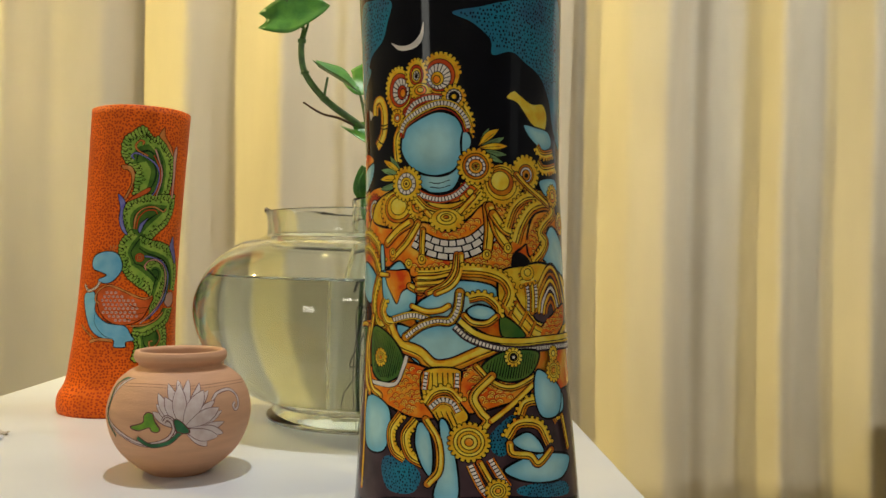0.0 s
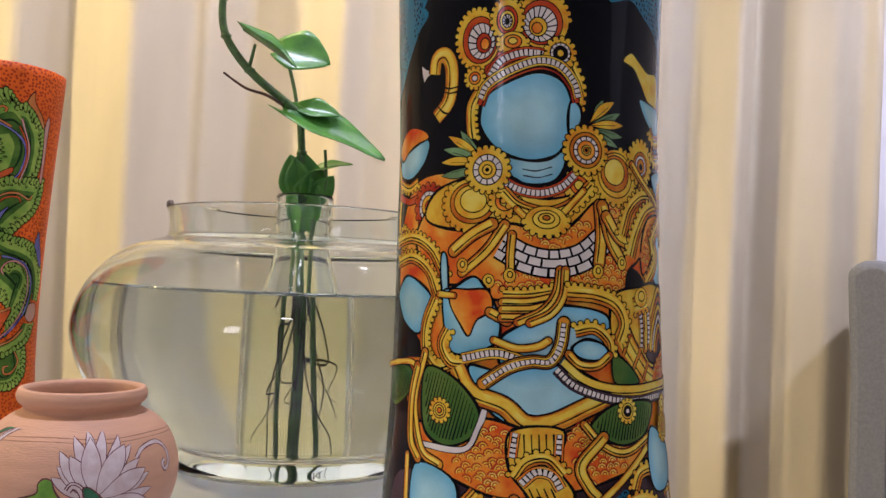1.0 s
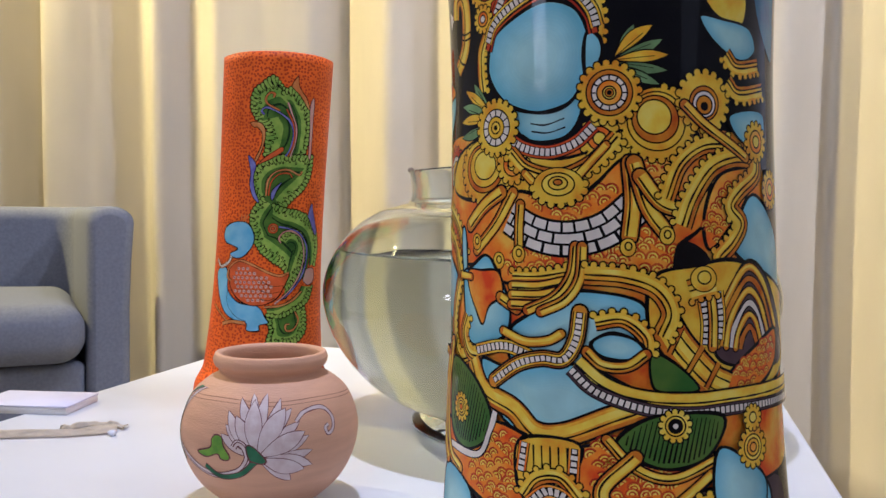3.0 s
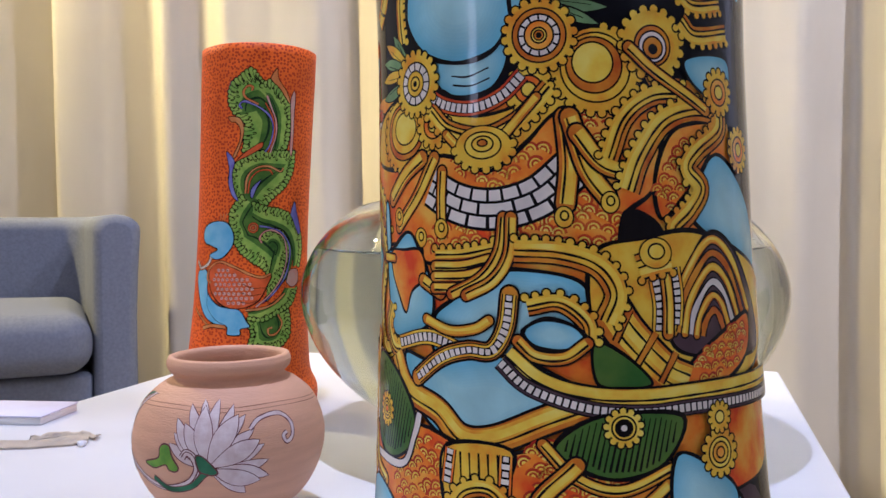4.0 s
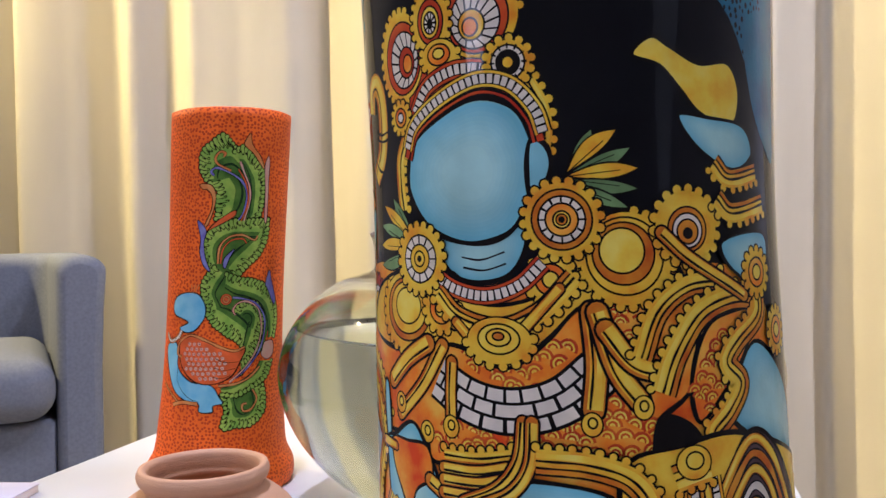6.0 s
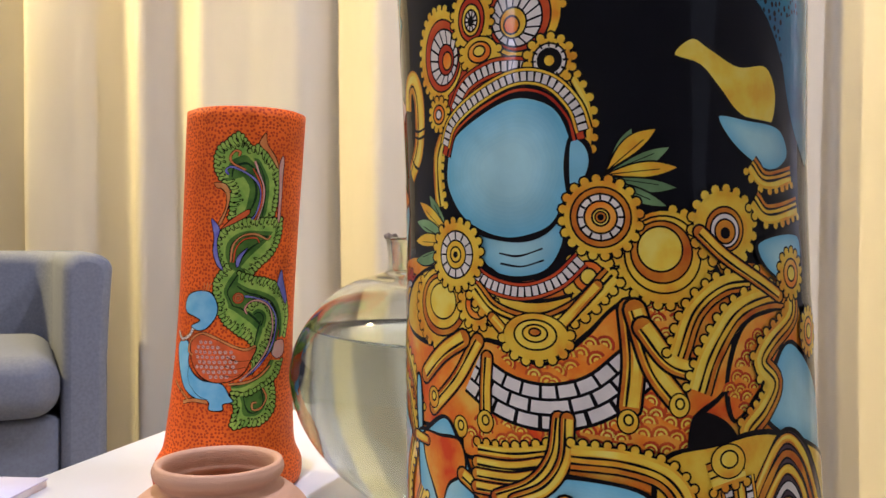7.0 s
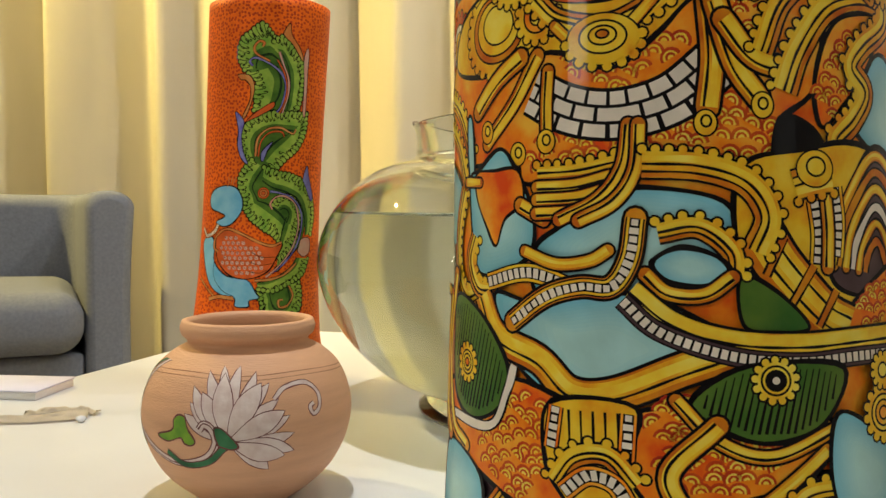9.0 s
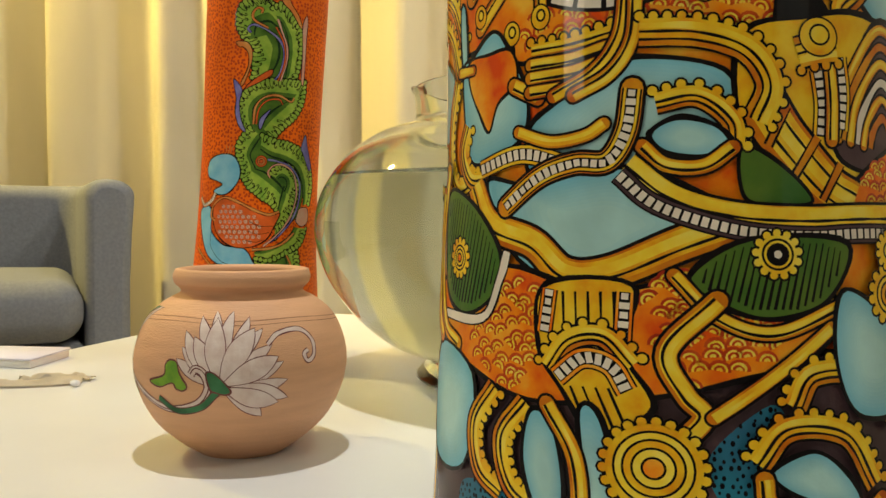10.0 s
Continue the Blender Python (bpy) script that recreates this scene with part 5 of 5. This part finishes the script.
V.fill("blue_patch", [(-40.2, 136.2), (-26.2, 135.2), (-2.8, 138.7), (13, 132.8), (19, 126.9), (7.9, 120.4), (-1.8, 113.7), (-12.2, 110.7), (-22, 112.9), (-32.8, 120.5)], "blue", 0.5)
V.band("belly_hem", [(-45.5, 135.5), (-39, 125.7), (-25.3, 121.2), (-16.9, 114.5), (-6.8, 114.9), (8, 121.5), (19.7, 126)], 7.5, "gold")
V.segs("twisted_cord", [(-43, 139.1), (-28.5, 142.4), (-15.5, 139.1)], 3.4, "gold")
V.band("twisted_cord", [(-29.6, 147.7), (-20.5, 144.9), (-12.2, 145.9), (-7.7, 148.5)], 3.0, "gold")
V.band("twisted_cord", [(-33.6, 129.6), (-23.5, 136.8), (-14.5, 139.7), (-7.1, 140.0), (-2.9, 146.5), (-1.4, 156.1)], 5.0, "gold")
V.segs("cord_inlay", [(-33.6, 129.6), (-23.5, 136.8), (-14.5, 139.7), (-7.1, 140.0), (-2.9, 146.5), (-1.4, 156.1)], 2.6, "gold")
V.band("belt", [(-2.5, 139.5), (6.7, 132.2), (19.1, 128.5), (35, 127.6), (54.1, 128.2), (98.8, 128.1)], 5.0, "yellow")
V.segs("belt_edge", [(-4.6, 137), (3.5, 130.1), (18.9, 125), (34.8, 123.5), (53.7, 124.1), (98.7, 122.8)], 3.0, "umber")
V.fill("skirt_ground", [(-67.4, 108.7), (-33.4, 115.5), (-9.4, 110.5), (12.4, 114.1), (42.4, 109.7), (35.5, 97.3), (18.1, 91.8), (-0.4, 87.2), (-25.4, 84.1), (-44.8, 88.9), (-61.9, 95.8)], "orange", 0.6)
V.curls("brocade", [(-45.3, 98), (-31.4, 112.4), (-21.8, 109.9), (-22.9, 97), (-27.1, 85.5), (-40.5, 90.4)], "red", 4.1)
V.curls("brocade", [(1.4, 110.8), (9.3, 114.1), (32, 100.7), (18.1, 93.4), (5.1, 90.4)], "red", 4.1)
V.fill("green_panel", [(-62, 133.2), (-46.7, 131), (-35, 118.6), (-37.9, 107), (-50.4, 102), (-61.9, 109.4)], "green", 0.6)
V.hatch("panel_hatch", [(-60.5, 131.6), (-46.6, 129.3), (-36.6, 117.9), (-39.6, 108.5), (-49.5, 104.1), (-59.2, 110.4)], "black", 1.6)
V.fill("green_panel", [(9.9, 114.7), (22.5, 122.9), (45.4, 122), (39.4, 109.3), (26.9, 105.4), (16.1, 108.3)], "green", 0.6)
V.hatch("panel_hatch", [(11.8, 114.7), (22.4, 121.6), (43.1, 120.8), (37.8, 110), (26.9, 106.7), (16.7, 109.6)], "black", 1.6)
V.gear("panel_rosette", -53, 116.4, 5.4, 13, ("gold", "yellow", "gold", "orange"))
V.gear("panel_rosette", 28.2, 119.5, 5.4, 13, ("yellow", "yellow", "black", "white"))
V.band("panel_edge", [(-61, 101), (-41, 101.8), (-34.9, 112.1), (-32.7, 118.8)], 2.2, "white")
V.band("panel_edge", [(6.8, 114.7), (15.3, 105.8), (26.7, 102.3), (41.8, 107.8)], 3.2, "gold")
V.band("side_strap", [(-62.4, 140), (-67.8, 119), (-62.3, 99.2), (-52, 93.9)], 4.0, "gold")
V.fill("pleat_ground", [(-21.8, 111.5), (-1.6, 112.4), (-3.9, 98.1), (2.6, 85.6), (-9.4, 79), (-17.2, 87.9), (-22.9, 97)], "gold", 0.6)
V.line("pleat_line", [(-17.1, 110.2), (-16.7, 100.6)], 0.6, "black")
V.line("pleat_line", [(-14.2, 110.3), (-13.8, 100.8)], 0.6, "black")
V.line("pleat_line", [(-11.3, 110.5), (-11, 101)], 0.6, "black")
V.line("pleat_line", [(-8.5, 110.6), (-8.2, 101.1)], 0.6, "black")
V.line("pleat_line", [(-5.7, 110.7), (-5.4, 101.2)], 0.6, "black")
V.segs("pleat_strip", [(-20.4, 110.6), (-21.6, 100.3)], 2.6, "orange")
V.segs("pleat_strip", [(-3.2, 110.7), (-3.9, 98.1)], 2.6, "orange")
V.scal("pleat_arch", [(-20.5, 92.4), (-15.7, 99.1), (-7.9, 100.5), (-1.8, 94.4)], 4.4, 1)
V.segs("pleat_arch", [(-18.2, 90.4), (-12.5, 95.2), (-6.4, 94.2), (-2.8, 88.7)], 3.4, "orange")
V.line("pleat_line", [(-15, 88.7), (-11.3, 80.4)], 0.6, "black")
V.line("pleat_line", [(-12.2, 88.9), (-8.5, 80.6)], 0.6, "black")
V.line("pleat_line", [(-9.4, 89), (-5.8, 80.7)], 0.6, "black")
V.line("pleat_line", [(-6.7, 89.1), (-3.1, 80.8)], 0.6, "black")
V.band("skirt_tail", [(15.4, 109.3), (5.2, 98.2), (8.7, 88.8), (12.2, 84.1), (6.9, 77.8)], 4.6, "gold")
V.band("skirt_hem", [(39.8, 103.4), (26.3, 93), (14.1, 84)], 3.0, "gold")
V.fill("blue_patch", [(-65.3, 91.9), (-43.9, 87.7), (-46.1, 63.6), (-64.1, 63.3)], "blue", 0.5)
V.band("edge_border", [(-72.3, 94.3), (-71.4, 77.2), (-70.5, 60.2), (-70.4, 36.4)], 3.0, "gold")
V.fill("blue_patch", [(-13.1, 83.5), (-7, 79.1), (-3.1, 42), (-15.9, 41), (-11.8, 60.1)], "blue", 0.6)
V.scal("knee_band", [(-35.5, 85.5), (-42.3, 75.5), (-40.2, 64.6), (-32.4, 60.3)], 4.6, 1)
V.scal("knee_band", [(-26.1, 83.4), (-32.8, 73.7), (-29.7, 62.9), (-21, 58.6)], 4.6, 1)
V.fill("blue_patch", [(-24.7, 81.6), (-19.4, 79.9), (-16.1, 66), (-17.2, 52.7), (-22.2, 57.5), (-26.4, 69.7)], "blue", 0.5)
V.band("knee_band", [(-20.4, 83.9), (-13.7, 72.4), (-13, 56.9), (-19, 48.2)], 4.0, "gold")
V.gear("large_rosette", 2.4, 72.5, 11.0, 22, ("gold", "yellow", "gold", "yellow", "orange"))
V.segs("hanging_strip", [(2.8, 60.1), (7.8, 48.3), (12.3, 42)], 3.4, "orange")
V.band("hanging_strip", [(7.5, 61.3), (12.5, 51.3), (17.6, 44.3)], 3.6, "gold")
V.segs("hanging_strip", [(12.8, 63.1), (17.9, 53.6), (22, 47.1)], 3.4, "orange")
V.fill("blue_patch", [(43, 101.6), (63.9, 97.8), (64.8, 85.9), (49.1, 84.7), (41.1, 93)], "blue", 0.5)
V.scal("knee_band", [(30.4, 86.4), (35.2, 93.4), (48.5, 92.2), (57.5, 80.3)], 5.0, 1)
V.fill("blue_patch", [(19.9, 57.2), (40.8, 64.1), (67.4, 58.6), (57.6, 47.3), (32.5, 49.2)], "blue", 0.6)
V.scal("knee_band", [(22.5, 74.3), (29.1, 81.8), (42.1, 80), (48.9, 68.4)], 5.0, 1)
V.fill("blue_patch", [(25, 72.6), (34.2, 76.9), (42.2, 70.9), (44.1, 64.3), (31.8, 66.7)], "blue", 0.5)
V.band("knee_band", [(23.6, 71.1), (25, 65.6), (35.1, 63.5), (40.4, 58.4), (50.4, 65)], 4.0, "gold")
V.gear("small_rosette", 16.5, 45.6, 6.5, 14, ("gold", "yellow", "gold", "orange"))
V.fill("blue_patch", [(42.9, 111.3), (53.0, 107.6), (63.9, 97.8), (59.2, 84.3), (45.4, 84.1), (40.5, 96.9)], "blue", 0.5)
V.gear("small_rosette", 57.8, 110.1, 7.0, 14, ("gold", "yellow", "gold", "orange"))
V.gear("small_rosette", 58.4, 120.1, 4.5, 12, ("gold", "yellow"))
V.band("strap", [(62.9, 82.8), (66.8, 63.7)], 3.4, "gold")
V.fill("green_panel", [(-96, 129.8), (-74.9, 132.7), (-72.4, 122.8), (-87, 113.4), (-97.7, 117.5)], "green", 0.5)
V.hatch("panel_hatch", [(-94.2, 128.9), (-76.3, 131.3), (-73.8, 122.6), (-87.4, 115), (-94.5, 118)], "black", 1.4)
V.band("panel_edge", [(-100.1, 130.7), (-75.2, 134.9), (-67.5, 133.6)], 2.6, "gold")
V.band("side_strap", [(-66.9, 133.7), (-70, 119.8), (-69.1, 102.1), (-63.5, 94.5)], 4.0, "gold")
K.fill("leaf_ground", [(9.7, 278.9), (8.6, 298.5), (24.1, 313.3), (37.5, 300.9), (47.5, 276.8), (47.9, 245.4), (34.5, 245), (20, 244.7), (21.9, 267.6)], "midleaf", 0.3)
K.fill("leaf_ground", [(14.2, 202), (13.1, 220), (25.4, 235), (55.9, 237.3), (62.8, 227.4), (50.6, 207.2), (34.3, 195.6)], "midleaf", 0.3)
K.fill("leaf_ground", [(13, 193.7), (27.7, 195.5), (52.1, 185.5), (69.7, 173.2), (71.6, 147.5), (63.7, 126.1), (45.4, 115.7), (40.9, 139.2), (22, 156), (13.1, 165.8)], "midleaf", 0.3)
K.fill("leaf_ground", [(29.3, 88.4), (40, 92.9), (64.6, 104), (65.2, 80.3), (54.1, 65.1), (34.9, 67)], "midleaf", 0.3)
K.frill("scroll_leaf", [(13.3, 275.7), (21.5, 269.3), (19, 261.1), (20.8, 252.9), (19.2, 244.7)], [(37, 282.8), (40.9, 273.2), (41.6, 263.3), (38.1, 253.3), (32.8, 246.6)])
K.frill("scroll_leaf", [(9.7, 278.9), (4.8, 288.7), (5.8, 302.6), (13.8, 309.9), (23.5, 316.9), (30.6, 309.5), (35.8, 302.4)], [(19.6, 279.8), (20.1, 284.7), (22.3, 288.9), (27, 290.6), (31.7, 290.8), (36.7, 287.7), (40.2, 284.6)])
K.frill("scroll_leaf", [(33.4, 302.3), (40.4, 306.8), (48.6, 298.3), (58, 289.1), (59.9, 277.6), (59.6, 264.2), (57.7, 250.7), (51.8, 242.2)], [(37.9, 294.3), (42.3, 289.7), (46.4, 280), (47.8, 271.9), (48.4, 263.6), (47.4, 253.6), (46.2, 245.3), (43.8, 242.8)])
K.frill("scroll_leaf", [(14.2, 202), (8.5, 211.8), (8.5, 224.9), (18.8, 236.5), (34.7, 242), (51.7, 242.5), (66.9, 243.5)], [(22.3, 205.4), (21.1, 211.9), (22.2, 220.2), (27.6, 226), (35.5, 228.6), (49.2, 228), (55.7, 227.3)])
K.frill("scroll_leaf", [(66.9, 243.5), (66, 229.2), (59.6, 215.6), (47.2, 203.9), (37.6, 193.9)], [(55.6, 229), (45.9, 223.8), (37.8, 218.7), (31.6, 212), (27.2, 205.4)])
K.frill("scroll_leaf", [(19.2, 202), (10.1, 190.4), (9.5, 180.5), (14.6, 169.1), (13.4, 161.6)], [(29.4, 195.5), (23.5, 185.6), (20.6, 179), (23.4, 172.5), (26.2, 167.5)])
K.frill("scroll_leaf", [(14.2, 161.7), (20.6, 152.7), (30.8, 144.4), (39.2, 139.2), (44.6, 133.2)], [(26.2, 167.5), (32.8, 165.8), (39.6, 161.6), (46.7, 155.6), (52.5, 148.7)])
K.frill("scroll_leaf", [(29.4, 195.5), (41.1, 191.4), (55.6, 188.8), (71.5, 181.6), (79.5, 171), (82.9, 153.6), (79.3, 138.3)], [(28.4, 184), (37, 178.2), (49.1, 174.7), (61, 168.5), (67.9, 158), (71.2, 145.9), (71.1, 137.3)])
K.frill("scroll_leaf", [(62.3, 148.1), (60.2, 133.1), (52.2, 120.3), (44.1, 109.2)], [(50.4, 153.8), (47.4, 143.9), (45.9, 134), (44.1, 125.7)])
K.frill("scroll_leaf", [(38.6, 163.3), (45.8, 171.4), (57, 168.6), (63.8, 158.2), (62.7, 143.1)], [(44.8, 159), (47.3, 160.6), (50.9, 159.6), (53, 155.4), (50.7, 148.8)])
K.frill("scroll_leaf", [(76.1, 116.3), (69, 103.5), (53.3, 95.1), (40.1, 89.6), (29.1, 91.7)], [(61.9, 117.8), (56.3, 109.9), (46, 103.2), (36.5, 98.8), (27.2, 96.7)])
K.frill("scroll_leaf", [(29.4, 86.8), (32.9, 76.9), (30.7, 62.3), (41.2, 63.2), (54.2, 63.4), (65.3, 73.5), (66.9, 86.8), (64.9, 95.5)], [(38.6, 88), (40.5, 79.7), (43.9, 74.5), (47.2, 72.5), (52.2, 74.5), (55.5, 81.5), (54.5, 88.3), (52.5, 93.5)])
K.fill("flame_tip", [(40.9, 310.9), (46.2, 319.5), (48.3, 309.8), (56.8, 299), (60.8, 289.3), (57.9, 290.4), (49.2, 301.7), (42.9, 306.9)], "peach", 0.35)
K.fill("flame_tip", [(64.4, 300.5), (66.3, 294.8), (65.9, 278), (65.7, 244.3), (62.6, 244.2), (62.3, 269.4), (61, 291)], "pink", 0.35)
K.fill("flame_tip", [(3.2, 274.9), (13.3, 274.4), (17.8, 267.6), (17.7, 256.1), (12, 239.7), (8.6, 238.9), (14.6, 252.8), (14.7, 264.3), (10.2, 270), (6.4, 270.4)], "peach", 0.35)
K.fill("flame_tip", [(11.4, 234), (18.5, 241.7), (34.1, 251.9), (35.3, 247.5), (25.1, 240.7), (15.5, 236.1)], "coral", 0.35)
K.fill("violet_tip", [(2, 243.8), (10.5, 234.8), (8.6, 223.3), (10.7, 210.2), (15.3, 198.7), (9, 203.6), (5.1, 215), (5.3, 228.2)], "violet", 0.35)
K.band("scroll_line", [(16.2, 282.2), (13.5, 285.8), (18.3, 288.8), (28.9, 285), (40.7, 276.4), (44.8, 265.1), (42.4, 250.2), (37.9, 243.4)], 1.7, "violet")
K.band("scroll_line", [(37.9, 294.3), (41.8, 284.7), (47, 271.8), (47, 258.6), (42.9, 242.8)], 1.7, "pink")
K.band("scroll_line", [(36.7, 287.7), (43.2, 276.6), (46, 265.2), (44.8, 253.6), (40.4, 242.7)], 1.3, "coral")
K.band("scroll_line", [(24.1, 298.3), (25, 301.6), (20.7, 302.7), (17, 297.7), (19.2, 292.1), (30.4, 286.2)], 1.9, "peach")
K.band("scroll_line", [(21.5, 205.4), (23, 220.2), (30.6, 228.5), (42.1, 230.3), (53, 225.9), (56.5, 229.3)], 1.7, "peach")
K.band("scroll_line", [(23.9, 205.4), (25.6, 217.7), (32.4, 225.6), (42.3, 227), (46, 223)], 1.3, "coral")
K.fill("violet_tip", [(26, 203.8), (27.6, 211.2), (35.8, 218.4), (31.7, 210.4), (28.2, 201.3)], "violet", 0.35)
K.gear("curl_boss", 29.8, 174.1, 5.0, 0, ("coral", "peach", "coral"))
K.band("scroll_line", [(35.4, 175.7), (45.7, 173.9), (58, 168.6), (66.6, 156.4), (66.5, 141.1), (60.9, 126.3), (50.7, 113.7), (39.4, 104.5)], 1.6, "violet")
K.band("scroll_line", [(38, 160), (36.1, 165), (40.7, 170.7), (49.3, 171.4), (59.6, 164.3), (63.5, 149.8), (62.1, 138), (56.8, 124.9), (47, 112.3), (34.8, 101.4)], 1.5, "pink")
K.band("scroll_line", [(25.6, 98.4), (39.6, 99.5), (51.2, 103.7), (62.1, 112.7)], 1.9, "peach")
K.fill("violet_tip", [(71.2, 198.7), (74.9, 188.4), (81, 172.7), (78.3, 167.7), (69.5, 181.7), (66.7, 186.9)], "violet", 0.35)
K.fill("pink_clasp", [(64.7, 127.7), (67.7, 134.2), (78.1, 134.1), (78.8, 122.9), (70.8, 118.3), (63.8, 122.7)], "pink", 0.35)
K.band("scroll_line", [(49.9, 81.3), (46.1, 80.5), (47.1, 75), (53.9, 75.9), (59.2, 84.4), (55.2, 93.3)], 1.7, "peach")
K.fill("blue_crescent", [(-32.6, 131.6), (-19.1, 136.2), (-14.1, 128.2), (-13.5, 114.9), (0.4, 102.7), (19.2, 99.2), (26.9, 88.5), (29.9, 83.2), (22, 81.2), (21.6, 75.9), (10.7, 76.2), (9.2, 83.5), (-3.5, 86), (-16.9, 94.6), (-28, 113.5)], "skyblue", 0.5)
K.line("crescent_line", [(-13.5, 114.9), (-12.9, 101.7), (-2, 89.4), (9.4, 84.8)], 0.45, "black")
K.fill("orange_teardrop", [(-13.3, 131.6), (-9.5, 140.2), (0.6, 142.3), (18.4, 136.2), (34.9, 129.4), (47.8, 130.5), (43.6, 119.1), (36.1, 106.3), (20.8, 100), (4, 102.9), (-9, 115.3)], "coral", 0.5)
WING = [(-9, 131), (-6, 138), (6, 137), (22, 130), (31, 124), (30, 110), (20, 103.5), (6, 105.5), (-6, 115)]
for row in range(8):
    for k in range(9):
        q = (-8 + 4.6 * k + (row % 2) * 2.3, 136.5 - 4.3 * row)
        if inside(q, WING):
            K.leaf("scale_mark", q[0], q[1], -35, 4.2, 3.4, "pink", 0.1)
K.line("teardrop_line", [(22.2, 122.7), (30.7, 118.8), (43.6, 118.8)], 0.5, "black")
K.line("teardrop_line", [(21.1, 114.5), (29.8, 111.9), (39.3, 113.1)], 0.5, "black")
K.line("teardrop_line", [(20, 106.3), (28.9, 105), (35.1, 107.3)], 0.5, "black")
K.band("teardrop_edge", [(-9.9, 123.2), (-14.8, 127.3), (-12.6, 136.6), (-1.4, 143.1), (13.2, 138.6), (26.7, 132.1), (38.2, 128.5), (47.3, 131.4)], 2.0, "peach")
K.fill("blue_round", [(-24.2, 167.7), (-19.8, 176.3), (-6.7, 180.4), (5.2, 178.8), (12.1, 168.2), (11.1, 157.5), (3, 147.4), (-6.7, 145.3), (-13.9, 149), (-4.4, 154), (-11.2, 157.5), (-20.7, 160.4)], "skyblue", 0.5)
K.line("gold_strip", [(-2.9, 179.9), (-1.6, 184.4), (-2.2, 187.5)], 0.9, "peach")
K.line("gold_strip", [(-0.1, 180), (1.1, 184.5), (1.6, 187.6)], 0.9, "peach")
K.line("gold_strip", [(2.5, 180), (3.7, 184.5), (5.3, 187.7)], 0.9, "peach")
K.segs("gold_strip", [(-34.2, 143.4), (-26.1, 136.9), (-15.5, 140.6), (-11.3, 147)], 3.0, "peach")
K.band("gold_strip", [(-16.3, 81.4), (-5.3, 84.2), (8.4, 83.1)], 3.0, "peach")
K.band("gold_strip", [(-32.9, 99.4), (-20.3, 90.9), (-11.3, 84.9)], 1.6, "peach")
T.line("incised_line", [(-48.8, 75.4), (-8.5, 77), (28.6, 75.4), (65.3, 75.9), (111.1, 73.5)], 0.35, "claydark")
T.line("incised_line", [(-48.8, 73.3), (-8.5, 75), (28.6, 73.4), (65.3, 73.9), (111.1, 71.6)], 0.3, "claydark")
T.leaf("lotus_petal", 22.1, 44.1, 150, 27.3, 6.8, "petal", 0.42)
T.leaf("lotus_petal", 22.1, 44.1, 138, 28.6, 7.2, "petal", 0.42)
T.leaf("lotus_petal", 22.1, 44.1, 40, 31.2, 6.8, "petal", 0.42)
T.leaf("lotus_petal", 22.1, 44.1, 22, 31.2, 7.0, "petal", 0.42)
T.leaf("lotus_petal", 22.1, 44.1, 5, 31.2, 7.3, "petal", 0.42)
T.leaf("lotus_petal", 22.1, 44.1, -12, 32.5, 7.8, "petal", 0.42)
T.leaf("lotus_petal", 21.1, 45.3, 128, 32.5, 7.2, "petal", 0.42)
T.leaf("lotus_petal", 21.1, 45.3, 112, 35.1, 7.5, "petal", 0.42)
T.leaf("lotus_petal", 21.1, 45.3, 98, 36.4, 7.3, "petal", 0.42)
T.leaf("lotus_petal", 21.1, 45.3, 82, 36.4, 7.3, "petal", 0.42)
T.leaf("lotus_petal", 21.1, 45.3, 66, 35.1, 7.3, "petal", 0.42)
T.leaf("lotus_petal", 21.1, 45.3, 52, 33.8, 7.3, "petal", 0.42)
T.leaf("lotus_petal", 20.5, 44.7, -38, 26.0, 9.1, "petal", 0.42)
T.leaf("lotus_petal", 20.5, 44.7, -18, 29.9, 9.6, "petal", 0.42)
T.leaf("lotus_petal", 20.5, 44.7, 120, 27.3, 8.3, "petal", 0.42)
T.leaf("lotus_petal", 20.5, 44.7, 95, 32.5, 10.4, "petal", 0.42)
T.leaf("lotus_petal", 20.5, 44.7, 58, 32.5, 10.9, "petal", 0.42)
T.leaf("lotus_petal", 20.5, 44.7, 26, 31.2, 10.4, "petal", 0.42)
T.band("lotus_curl", [(43.6, 64.2), (49.8, 69.2), (62.3, 70.5), (69.3, 64.8), (68.8, 57.5), (64.7, 54.6), (62.9, 58.3), (65.5, 60)], 1.9, "petal")
T.band("lotus_stem", [(-9.4, 88.9), (-36.5, 79.5), (-48.7, 64.3), (-48.6, 49.8), (-29, 38.3), (-8.9, 31.9), (8.3, 35.4), (15, 43.4), (13.4, 50.7), (9.3, 53.2), (7.1, 50.4)], 3.2, "petal")
T.band("stem_leaf", [(-15.5, 87.9), (-49.2, 76.1), (-48.5, 61.9), (-48.5, 48.3), (-37.8, 36)], 2.2, "deepgreen")
T.band("stem_leaf", [(-13.8, 37.2), (-3.5, 31.4), (10.3, 33.8), (18.1, 40.6), (21, 42.9)], 3.0, "deepgreen")
T.fill("calyx", [(14.5, 51.3), (18.9, 50.8), (25.8, 42.9), (23.6, 40.6), (18.7, 41.7), (16.1, 43.4)], "deepgreen", 0.4)
T.fill("lotus_leaf", [(-19, 45.4), (-8.5, 49.1), (-7.5, 54.4), (-4.9, 56.9), (-1, 55.9), (1, 50.5), (4.6, 44.6), (2.4, 42.1), (-1.4, 42.9), (-3.6, 45.6), (-12.1, 42.8)], "limegreen", 0.4)
